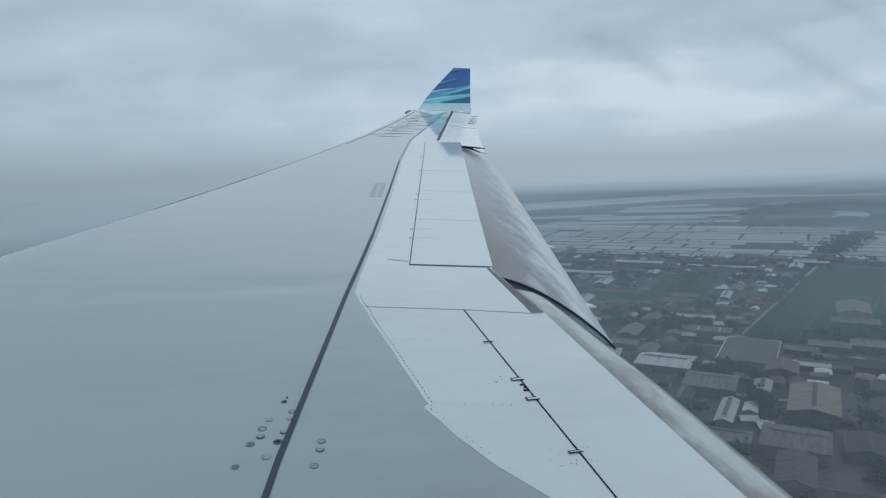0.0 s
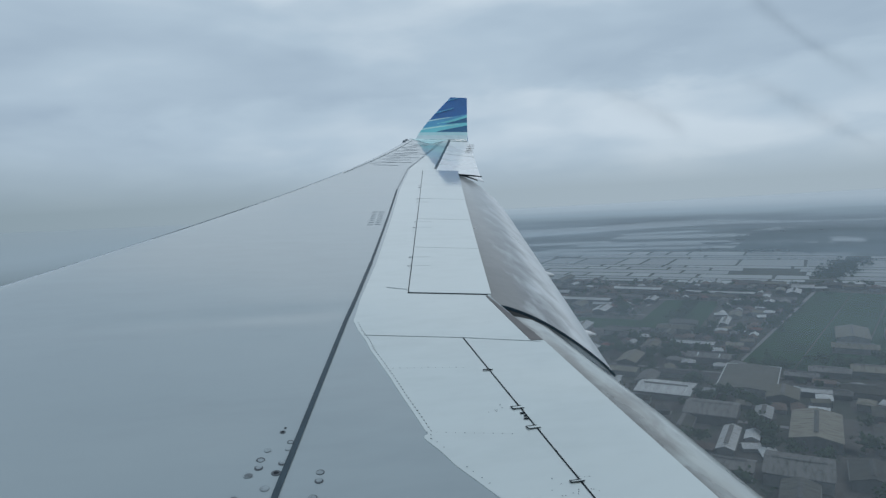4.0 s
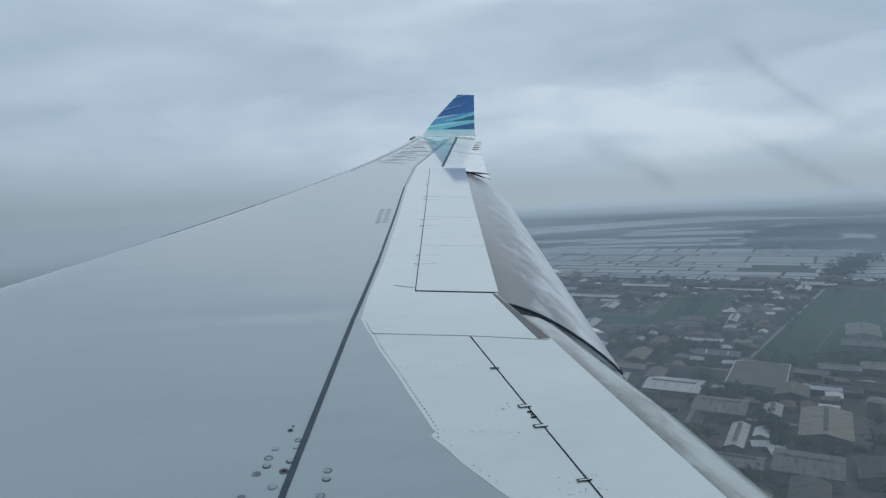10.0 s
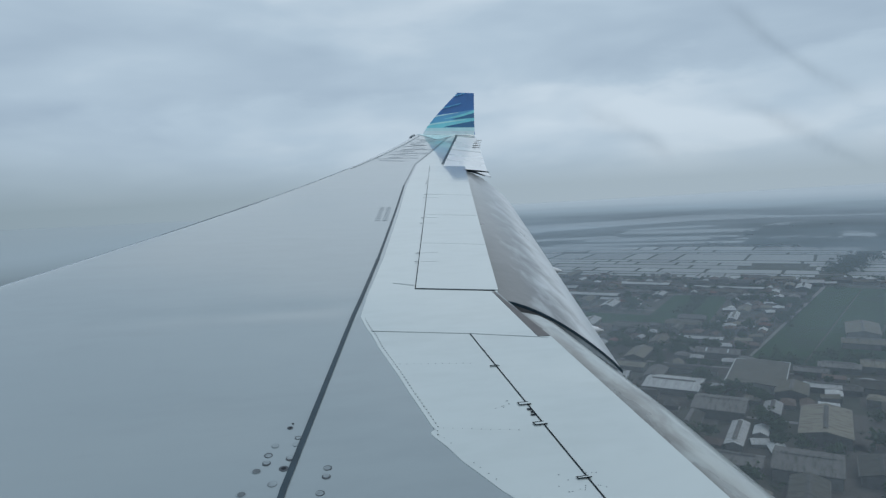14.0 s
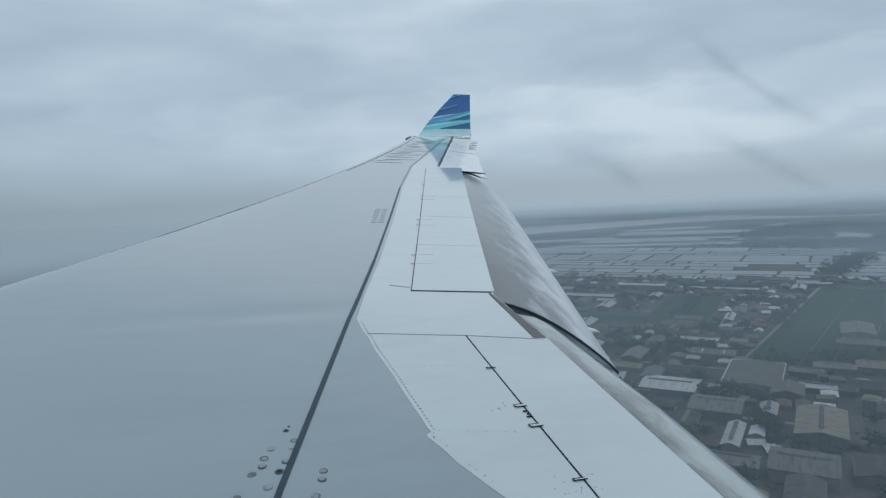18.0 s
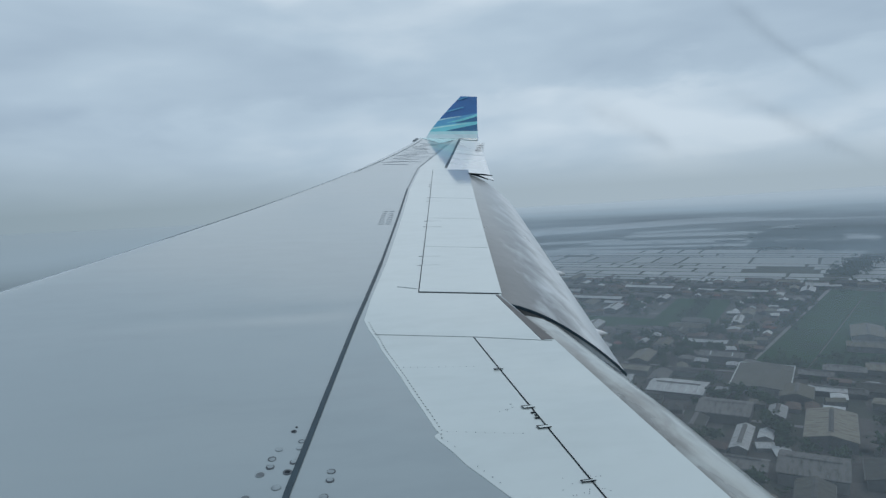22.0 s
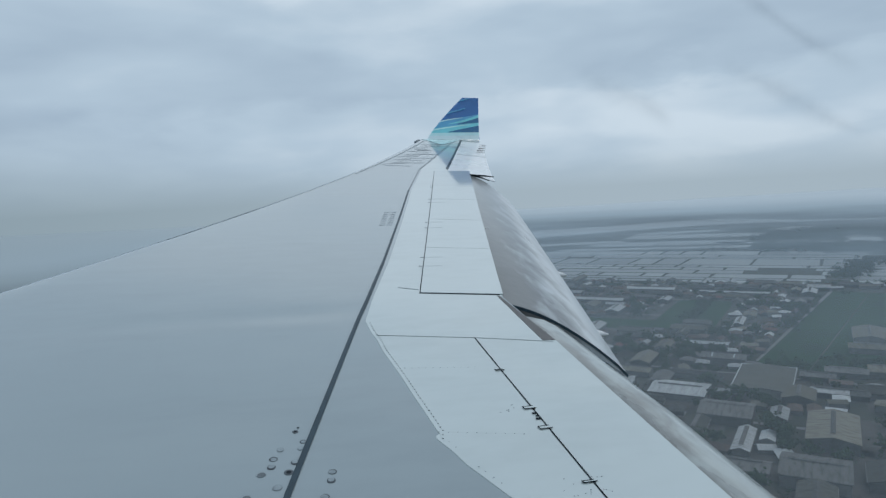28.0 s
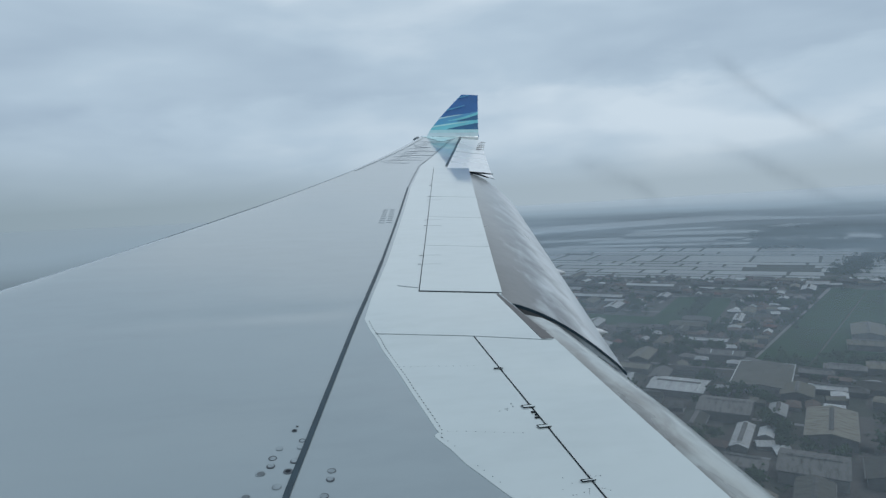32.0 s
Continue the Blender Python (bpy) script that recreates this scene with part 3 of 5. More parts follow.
# round fastener cups in the grey skin
# x, y, size, how worn: dark all over, dark on its far or near side, or faded almost to the paint
CUPS = [(0.145, 5.41, 0.35, "dark"), (0.12, 5.345, 0.75, "dark"), (0.175, 5.175, 0.8, "far"), (0.15, 5.07, 0.7, "faint"), (-0.005, 5.085, 0.9, "faint"), (-0.06, 4.96, 1, "far"),
        (-0.075, 4.85, 1, "near"), (-0.15, 4.765, 1.1, "grey"), (0.10, 4.88, 0.95, "near"), (0.05, 4.755, 1.1, "dark"), (-0.035, 4.575, 1.1, "faint"), (-0.25, 4.50, 1, "grey"),
        (0.37, 4.695, 1, "open"), (0.35, 4.585, 1, "near"), (0.29, 4.395, 1, "open")]
M_FADED = material("faded_fastener_face", (0.205, 0.25, 0.27), 0.4, scale=30, amount=0.3, coat=0.6)
n = 16


def cup_disc(name, x0, y0, prof, mat, label=""):
    rings = [[(x, y, skin(x, y) + h) for x, y in [(x0 + q * math.cos(6.2832 * i / n), y0 + q * math.sin(6.2832 * i / n)) for i in range(n)]] for q, h in prof]
    part(name, *loft(rings), mat, wing, label)


for a, s, k, worn in CUPS:
    r = 0.033 * k
    rim = M_FADED if worn == "faint" else M_CUP if worn == "grey" else M_STAINED
    cup_disc("fastener_cup", a, s, [(r, 0.0005), (r * 0.98, 0.0037), (r * 0.85, 0.0039), (r * 0.2, 0.0039)], rim, "worn round metal fastener")
    dx, dy, share, face = {"dark": (0, 0, 0.55, M_GAP), "far": (0.04, -0.24, 0.74, M_CUP), "near": (0.02, 0.26, 0.72, M_CUP), "faint": (0, 0, 0.8, M_CUP),
                           "grey": (0.08, -0.10, 0.86, M_DULLCUP), "open": (-0.12, -0.08, 0.84, M_FADED)}[worn]
    q = r * share
    cup_disc("fastener_face", a + dx * r, s + dy * r, [(q, 0.0038), (q * 0.97, 0.0046), (q * 0.1, 0.0046)], face)

# unreadable markings near the line and at the outer slats
for i in range(2):
    for j in range(7):
        a, s = 2.13 + 0.16 * i + 0.052 * j, 13.25 + 0.205 * j
        v, f = ribbon([(a, s), (a + 0.105, s + 0.01)], 0.06, 0.004)
        part("marking_bar", v, f, M_STENCIL, wing, "faded unreadable stencil mark")
rng = random.Random(9)
for i in range(17):
    s = 21.6 + i * 0.33
    a0 = edge_lead(s) + 0.45 + rng.uniform(0, 0.5)
    v, f = ribbon([(a0, s), (a0 + rng.uniform(0.5, 1.4), s + rng.uniform(-0.15, 0.25))], rng.uniform(0.03, 0.07), 0.004)
    part("marking_bar", v, f, M_MARK, wing, "faint chordwise streak")
v, f = ribbon([(edge_lead(s) + 0.36, s) for s in (20.0, 22.0, 24.0, 26.0, 28.0)], 0.035, 0.004, steps=4)
part("slat_joint", v, f, M_STRIPE, wing, "dark joint behind the outer slat")
v, f = ribbon([(edge_lead(s) + 0.30, s) for s in (9.5, 13.0, 17.0, 20.0)], 0.010, 0.004, steps=6)
part("slat_joint", v, f, M_MARK, wing)
# small dark fairing at the outer end of the slat
v, f = loft([[(edge_lead(s) + x, s, lift(s) + z) for x, z in ((-0.07, -0.08), (-0.03, 0.0), (0.06, 0.006 * k), (0.10, -0.06))] for s, k in ((27.9, 0.2), (28.05, 1), (28.35, 1), (28.5, 0.3))])
part("slat_end_fairing", v, f, M_MARK, wing, "grey slat end fairing")


# flaps: curved sections lowered behind the trailing edge
def flap_section(front, rear, bulge, thick, n=12):
    top, bottom = [], []
    f0, r0 = Vector(front), Vector(rear)
    nrm = Vector((-(r0.z - f0.z), 0, r0.x - f0.x)).normalized()
    for i in range(n + 1):
        u = i / n
        h = bulge * (4 * u * (1 - u)) ** 0.8 * (1.25 - 0.5 * u)
        p = f0.lerp(r0, u) + nrm * h
        top.append(tuple(p))
        bottom.append(tuple(p - nrm * (0.012 + thick * (1 - u) ** 0.7 * min(1, 0.25 + u * 6))))
    return top + bottom[::-1]


def outer_flap(k):
    """k: 0 at the inner end, 1 at the outer end."""
    s_f, s_r = lerp(8.30, 20.05, k), lerp(7.45, 18.9, k)
    front = (along(REAR, s_f) - 0.10, s_f, lift(s_f) - lerp(0.035, 0.06, k))
    rear = (lerp(4.50, 7.27, k), s_r, lerp(-2.745, -1.21, k))
    return flap_section(front, rear, lerp(0.172, 0.15, k), lerp(0.22, 0.12, k))


v, f = loft([outer_flap(i / 30) for i in range(31)])
part("outboard_flap", v, f, M_FLAP, wing, "lowered flap with brown grime and painted slot shade", smooth=True)
# black rubber seal round the inner end
sec = outer_flap(0.0)[:13]
rings = []
for x, y, z in sec:
    rings.append([(x, y + 0.012, z + 0.009), (x, y - 0.02, z + 0.007), (x, y - 0.022, z - 0.036), (x, y + 0.012, z - 0.036)])
v, f = loft(rings)
part("flap_end_seal", v, f, M_STRIPE, wing, "black rubber flap end seal")

rings = []
for i in range(25):
    k = i / 24
    s = lerp(8.12, -1.2, k)
    z0 = lift(s)
    prof = [(2.93, -0.20), (3.05, -0.145), (3.18, -0.105), (3.30, -0.095), (3.45, -0.125), (3.60, -0.20), (3.78, -0.34), (3.95, -0.52), (4.2, -0.82), (4.45, -1.15),
            (4.42, -1.18), (4.0, -0.85), (3.5, -0.45), (3.1, -0.30)]
    rings.append([(x + along([(0.0, 0.02), (0.13, 0.06), (0.28, 0.10), (1.0, 0.06)], k) * min(1, max(0, x - 3.05) * 3), s - (x - 3.0) * lerp(0.56, 0.2, min(1, k * 3)), z0 + z - along([(0.0, 0.045), (0.1, 0.035), (0.24, 0.0), (1.0, 0.0)], k) * min(1, max(0, x - 3.05) * 4)) for x, z in prof])
v, f = loft(rings)
part("inboard_flap", v, f, M_FLAP_IN, wing, "glossy pale grey lowered flap", smooth=True)

# shroud edge at the kink
v, f = plate(lambda s: lerp(3.012, 3.032, (s - 6.84) / 1.66), lambda s: lerp(3.16, 3.07, (s - 6.84) / 1.66), 6.85, 8.52, 0.008, 0.09, steps=6, cols=2)
part("flap_shroud", v, f, M_SHROUD, wing, "brown grey shroud edge beside the flap")

# flap track fairings, only their tails show behind the flap
for k in (0.13, 0.40):
    x0, y0, z0 = outer_flap(k)[12]
    rings = []
    for dx, r in ((-0.5, 0.10), (-0.1, 0.085), (0.08, 0.05), (0.18, 0.012)):
        rings.append([(x0 + dx, y0 + r * math.cos(a), z0 - 0.045 - dx * 0.12 + r * math.sin(a)) for a in [6.2832 * i / 10 for i in range(10)]])
    v, f = loft(rings)
    part("track_fairing", v, f, M_FUSE, wing, "pale flap track fairing tail", smooth=True)

# ailerons, drooped
def aileron_front(s):
    return along(REAR, s) + 0.03 if s < 20.5 else lerp(5.62, 8.30, (s - 20.8) / 7.5) + 0.06


def aileron_rear(s):
    return edge_trail(s) + lerp(0.85, 0.10, (s - 19.7) / 8.2)


for s0, s1 in ((19.7, 20.45), (20.5, 24.2), (24.3, 27.9)):
    v, f = plate(aileron_front, aileron_rear, s0, s1, 0.018, 0.03, steps=8, cols=5, drop=lambda u, s: 0.012 + lerp(0.22, 0.04, (s - 19.7) / 8.2) * u)
    part("aileron", v, f, M_AILERON, wing, "white aileron drooped slightly")
for a0, a1, y1, z in ((6.05, 6.86, 19.66, -0.06), (6.05, 6.70, 19.62, -0.17)):
    z0, z1 = lift(19.68) + 0.016, lift(y1) + z
    rings = [[(a0, 19.64, z0 + 0.012), (a0, 19.69, z0 + 0.012), (a0, 19.69, z0 - 0.03), (a0, 19.64, z0 - 0.03)],
             [(lerp(a0, a1, 0.6), 19.64, lerp(z0, z1, 0.45) + 0.012), (lerp(a0, a1, 0.6), 19.69, lerp(z0, z1, 0.45) + 0.012),
              (lerp(a0, a1, 0.6), 19.69, lerp(z0, z1, 0.45) - 0.04), (lerp(a0, a1, 0.6), 19.64, lerp(z0, z1, 0.45) - 0.04)],
             [(a1, y1, z1 + 0.01), (a1, y1 + 0.04, z1 + 0.01), (a1, y1 + 0.04, z1 - 0.015), (a1, y1, z1 - 0.015)]]
    v, f = loft(rings)
    part("aileron_end_edge", v, f, M_BLACK, wing, "dark open edge of the aileron")
v, f = ribbon([(5.62, 20.8), (8.30, 28.3)], 0.085, 0.012, steps=10)
part("aileron_gap", v, f, M_STRIPE, wing, "dark gap ahead of the ailerons")

# static dischargers
for i in range(5):
    s = 25.2 + i * 0.5
    a = edge_trail(s) + 0.02
    z = lift(s) - 0.05
    v, f = loft([[(a + dx, s + r * math.cos(q), z + r * math.sin(q)) for q in (0, 1.57, 3.14, 4.71)] for dx, r in ((0, 0.012), (0.12, 0.012), (0.34, 0.006))])
    part("static_discharger", v, f, M_BLACK, wing, "thin dark static wick")

# winglet: base to top, with painted bands as thin plates on its inner face
WL_BASE, WL_TOP = (6.80, 9.24, 28.50, 1.26), (8.64, 9.43, 29.30, 3.21)


def wl(u, h, off=0.0):
    """u: 0 leading edge to 1 trailing edge, h: 0 base to 1 top, off: towards the cabin."""
    lead = lerp(WL_BASE[0], WL_TOP[0], h ** 1.15)
    trail = lerp(WL_BASE[1], WL_TOP[1], h)
    y = lerp(WL_BASE[2], WL_TOP[2], h ** 0.8)
    return (lerp(lead, trail, u), y - off, lerp(WL_BASE[3], WL_TOP[3], h))


rings = []
for i in range(15):
    h = i / 14
    th = lerp(0.09, 0.05, h)
    us = [0, 0.03, 0.1, 0.3, 0.6, 1.0]
    prof = [0, 0.35, 0.7, 1.0, 0.75, 0.06]
    rings.append([wl(u, h, th / 2 * p) for u, p in zip(us, prof)] + [wl(u, h, -th / 2 * p - 0.002) for u, p in zip(us[::-1], prof[::-1])])
v, f = loft(rings)
winglet = part("winglet", v, f, M_BLUE, airplane, "deep blue winglet with turquoise swept bands", smooth=True)


def wl_band(name, lower, upper, mat, label, off, u0=0.0, u1=1.0, n=60):
    """A band between two curves h(u) on the winglet's inner face."""
    top, ring = [], []
    for i in range(n + 1):
        u = lerp(u0, u1, i / n)
        lo, hi = lower(u), max(upper(u), lower(u) + 0.004)
        th = 0.07 * (math.sin(math.pi * min(1, 0.08 + u * 0.92)) ** 0.5) + off
        hs = [lerp(lo, hi, j / 12) for j in range(13)]
        ring.append([wl(u, h, th) for h in hs] + [wl(u, h, th - 0.05) for h in hs[::-1]])
    v, f = loft(ring)
    part(name, v, f, mat, winglet, label)


wl_band("pale_base_band", lambda u: 0.0, lambda u: 0.10 + 0.02 * u, M_TIPWHITE, "whitish aqua base band", 0.001)
wl_band("aqua_band", lambda u: 0.085 + 0.02 * u, lambda u: 0.17 + 0.03 * u, M_PALE, "pale aqua band", 0.0025)
wl_band("turquoise_band", lambda u: 0.15 + 0.03 * u, lambda u: 0.25 + 0.175 * u ** 0.8, M_TEAL, "turquoise swept band", 0.004)
wl_band("mid_blue_band", lambda u: 0.24 + 0.175 * u ** 0.8, lambda u: 0.41 + 0.20 * u ** 0.8, M_MIDBLUE, "mid blue swept band", 0.0025)
wl_band("turquoise_fan", lambda u: 0.36 + 0.16 * (u - 0.25), lambda u: 0.37 + 0.30 * (u - 0.25), M_TEAL, "turquoise fan of the swept band", 0.0045, 0.25, 1.0)
wl_band("dark_teal_band", lambda u: 0.17 + 0.01 * (u - 0.33) / 0.67, lambda u: 0.175 + 0.165 * ((u - 0.33) / 0.67) ** 0.85, M_DKTEAL, "dark blue wedge", 0.006, 0.33, 1.0)
wl_band("dark_teal_band", lambda u: 0.355 + 0.055 * (u - 0.45) / 0.55, lambda u: 0.36 + 0.17 * ((u - 0.45) / 0.55) ** 0.9, M_DKTEAL, "dark blue wedge", 0.006, 0.45, 1.0)
wl_band("pale_streak", lambda u: 0.20 + 0.19 * u ** 0.8, lambda u: 0.20 + 0.19 * u ** 0.8 + 0.036 * (1 - u / 0.8) ** 0.6, M_PALE, "pale aqua streak", 0.0075, 0.0, 0.8)
wl_band("pale_streak", lambda u: 0.40 + 0.20 * u ** 0.8, lambda u: 0.40 + 0.20 * u ** 0.8 + 0.036 * (1 - u / 0.55) ** 0.6, M_PALE, "pale aqua streak", 0.0075, 0.0, 0.55)
wl_band("light_streak", lambda u: 0.60 + 0.27 * u, lambda u: 0.645 + 0.235 * u, M_MIDBLUE, "mid blue streak", 0.0075, 0.0, 0.48)
wl_band("light_streak", lambda u: 0.90 + 0.17 * u, lambda u: 0.94 + 0.14 * u, M_MIDBLUE, "mid blue streak", 0.0075, 0.0, 0.42)
# pale aqua paint running from the winglet onto the wing
v, f = plate(lambda s: edge_lead(s) + lerp(1.35, 0.12, (s - 27.0) / 1.6), lambda s: edge_lead(s) + lerp(1.45, 2.0, (s - 27.0) / 1.6), 27.0, 28.6, 0.0125, 0.006, steps=8, cols=4)
part("aqua_tip_paint", v, f, M_PALE, wing, "pale aqua paint at the wing tip")

# fuselage shell with the cabin window
n, R1, R0, CY, CZ = 64, 2.82, 2.70, -2.62, -0.3
rings = []
for x, k in ((-31.0, 0.12), (-30.2, 0.5), (-28.8, 0.82), (-27.0, 1), (24.0, 1), (28.0, 0.8), (32.0, 0.45), (34.0, 0.15)):
    rings.append([(x, CY + k * R1 * math.cos(6.2832 * i / n), CZ + k * R1 * math.sin(6.2832 * i / n)) for i in range(n)])
vo, fo = loft(rings)
vi, fi = loft([[(x * 0.99, CY + (y - CY) * R0 / R1, CZ + (z - CZ) * R0 / R1) for x, y, z in ring] for ring in rings])
fuselage = part("fuselage", vo + vi, fo + [tuple(i + len(vo) for i in reversed(q)) for q in fi], M_FUSE, airplane, "white painted fuselage shell with a cabin window")
hole = []
for y in (-0.12, 0.5):
    ring = []
    for i in range(32):
        q = 6.2832 * i / 32
        cx, cz = math.cos(q), math.sin(q)
        ring.append((0.075 + 0.20 * math.copysign(abs(cx) ** 0.6, cx), y, -0.02 + 0.23 * math.copysign(abs(cz) ** 0.6, cz)))
    hole.append(ring)
v, f = loft(hole)
cutter = fix_normals(mesh_of("cut", v, f, M_FUSE))
cut_ob = new("window_cut", cutter)
cut_ob.parent = airplane
mod = fuselage.modifiers.new("window", "BOOLEAN")
mod.operation, mod.solver, mod.object = "DIFFERENCE", "EXACT", cut_ob
bpy.context.view_layer.update()
cut_mesh = bpy.data.meshes.new_from_object(fuselage.evaluated_get(bpy.context.evaluated_depsgraph_get()))
fuselage.modifiers.clear()
fuselage.data = cut_mesh
bpy.data.objects.remove(cut_ob)


# rain streaks that dried on the cabin window
def streak_material():
    """A faint film: the pane stays clear, a little darker along the middle of the streak."""
    m = bpy.data.materials.new("dried_rain_film")
    m.use_nodes = True
    t = m.node_tree
    t.nodes.clear()
    uv = t.nodes.new("ShaderNodeTexCoord")
    se = t.nodes.new("ShaderNodeSeparateXYZ")
    t.links.new(uv.outputs["UV"], se.inputs[0])
    value = None
    for i, power in ((0, 0.7), (1, 1.3)):
        dome = t.nodes.new("ShaderNodeMath")
        dome.operation = "PINGPONG"
        dome.inputs[1].default_value = 0.5
        t.links.new(se.outputs[i], dome.inputs[0])
        pw = t.nodes.new("ShaderNodeMapRange")
        pw.interpolation_type = "SMOOTHERSTEP"
        pw.inputs[1].default_value, pw.inputs[2].default_value = 0.0, 0.5 * power
        t.links.new(dome.outputs[0], pw.inputs[0])
        if value is None:
            value = pw.outputs[0]
        else:
            mu = t.nodes.new("ShaderNodeMath")
            mu.operation = "MULTIPLY"
            t.links.new(value, mu.inputs[0])
            t.links.new(pw.outputs[0], mu.inputs[1])
            value = mu.outputs[0]
    nz = t.nodes.new("ShaderNodeTexNoise")
    nz.inputs["Scale"].default_value, nz.inputs["Detail"].default_value = 110.0, 2.0
    t.links.new(uv.outputs["Object"], nz.inputs["Vector"])
    mu = t.nodes.new("ShaderNodeMath")
    mu.operation = "MULTIPLY"
    t.links.new(value, mu.inputs[0])
    t.links.new(nz.outputs[0], mu.inputs[1])
    mx = t.nodes.new("ShaderNodeMix")
    mx.data_type = "RGBA"
    mx.inputs[6].default_value, mx.inputs[7].default_value = (1, 1, 1, 1), (0.76, 0.77, 0.78, 1)
    t.links.new(mu.outputs[0], mx.inputs[0])
    tr = t.nodes.new("ShaderNodeBsdfTransparent")
    t.links.new(mx.outputs[2], tr.inputs[0])
    ou = t.nodes.new("ShaderNodeOutputMaterial")
    t.links.new(tr.outputs[0], ou.inputs[0])
    return m


M_FILM = streak_material()
STREAKS = [[(0.1083, 0.0515), (0.129, 0.0407), (0.1485, 0.0296), (0.1765, 0.0207)],
           [(0.1142, 0.024), (0.1363, 0.0178), (0.1522, 0.0111), (0.1786, 0.0017)],
           [(0.0735, 0.0194), (0.0862, 0.0155), (0.0978, 0.0113), (0.1083, 0.0055)]]
for line, width in zip(STREAKS, (0.0075, 0.008, 0.007)):
    n, pts = 24, []
    for i in range(n + 1):
        u = i / n * (len(line) - 1)
        k = min(int(u), len(line) - 2)
        pts.append((lerp(line[k][0], line[k + 1][0], u - k), lerp(line[k][1], line[k + 1][1], u - k)))
    pts = [tuple(sum(pts[max(0, min(n, i + d))][c] for d in range(-3, 4)) / 7 for c in (0, 1)) for i in range(n + 1)]
    v, f = [], []
    for i, (x, z) in enumerate(pts):
        w = width * (0.7 + 0.5 * noise.noise((x * 40, z * 40, 1)))
        v += [(x, 0.16, z - w), (x, 0.16, z + w)]
    f = [(2 * i, 2 * i + 2, 2 * i + 3, 2 * i + 1) for i in range(n)]
    ob = part("rain_streak", v, f, M_FILM, airplane, "faint dried rain streak on the window")
    uvs = ob.data.uv_layers.new(name="along")
    for loop in ob.data.loops:
        i = loop.vertex_index
        uvs.data[loop.index].uv = ((i // 2) / n, i % 2)


# ---------------------------------------------------------------- ground and distance
def flat(name, corners, z, mat, label, category, kind="", group="", thick=0.0):
    v = [(x, y, z) for x, y in corners]
    f = [tuple(range(len(corners)))]
    if thick:
        v += [(x, y, z - thick) for x, y in corners]
        k = len(corners)
        f = [tuple(range(k)), tuple(reversed(range(k, 2 * k)))] + [(i, i + k, (i + 1) % k + k, (i + 1) % k) for i in range(k)]
    ob = new(name, fix_normals(mesh_of(name, v, f, mat)))
    return tagged(ob, label, category, group, kind)


def bearing(deg, r):
    """Place at a bearing from the span's direction towards the tail, and a distance."""
    return (r * math.sin(radians(deg)), r * math.cos(radians(deg)))


gv, gf = [(0, 0, 0)], []
RADII = [150, 400, 800, 1400, 2200, 3300, 4600, 6500, 12000]
for r in RADII:
    gv += [(r * math.cos(6.2832 * i / 48), r * math.sin(6.2832 * i / 48), 0) for i in range(48)]
gf += [(0, 1 + i, 1 + (i + 1) % 48) for i in range(48)]
for k in range(len(RADII) - 1):
    gf += [(1 + k * 48 + i, 1 + (k + 1) * 48 + i, 1 + (k + 1) * 48 + (i + 1) % 48, 1 + k * 48 + (i + 1) % 48) for i in range(48)]
ground = tagged(new("ground", mesh_of("ground", gv, gf, M_GROUND)), "dark green scrub and soil seen through haze", "ground", kind="structure")

# a sheet over the land carries the distance haze in its colour and opacity
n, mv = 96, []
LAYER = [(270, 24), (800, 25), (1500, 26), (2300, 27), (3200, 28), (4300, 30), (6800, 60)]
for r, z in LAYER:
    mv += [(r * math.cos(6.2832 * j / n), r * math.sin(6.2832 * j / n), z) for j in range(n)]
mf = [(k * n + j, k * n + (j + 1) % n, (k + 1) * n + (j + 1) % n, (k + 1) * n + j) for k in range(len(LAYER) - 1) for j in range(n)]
tagged(new("backdrop_mist", mesh_of("backdrop_mist", mv, mf, haze_sheet_material("mist"), True)), "grey blue haze painted on a sheet over the land", "mist", kind="structure")


class Heap:
    """Gathers many small pieces for one mesh."""

    def __init__(self):
        self.v, self.f, self.m = [], [], []

    def add(self, verts, faces, mat=0):
        k = len(self.v)
        self.v += verts
        self.f += [tuple(i + k for i in q) for q in faces]
        self.m += [mat] * len(faces)

    def make(self, name, mats, label, category, kind="stuff", smooth=False):
        me = mesh_of(name, self.v, self.f, mats, smooth)
        me.polygons.foreach_set("material_index", self.m)
        return tagged(new(name, me), label, category, kind=kind)


def box_mesh(w, d, h, z=0.0):
    x, y = w / 2, d / 2
    v = [(-x, -y, z), (x, -y, z), (x, y, z), (-x, y, z), (-x, -y, z + h), (x, -y, z + h), (x, y, z + h), (-x, y, z + h)]
    return v, [(3, 2, 1, 0), (4, 5, 6, 7), (0, 1, 5, 4), (1, 2, 6, 5), (2, 3, 7, 6), (3, 0, 4, 7)]


def gable_roof(w, d, z, rise, over=0.6, thick=0.25):
    """Two slopes with thickness, the ridge along the depth."""
    x, y = w / 2 + over, d / 2 + over
    zz = z - rise * over / (w / 2)
    top = [(-x, -y, zz), (0, -y, z + rise), (x, -y, zz), (x, y, zz), (0, y, z + rise), (-x, y, zz)]
    v = [(a, b, c + thick) for a, b, c in top] + top
    f = [(0, 1, 4, 5), (1, 2, 3, 4), (11, 10, 7, 6), (10, 9, 8, 7), (0, 6, 7, 1), (1, 7, 8, 2), (2, 8, 9, 3), (3, 9, 10, 4), (4, 10, 11, 5), (5, 11, 6, 0)]
    return v, f


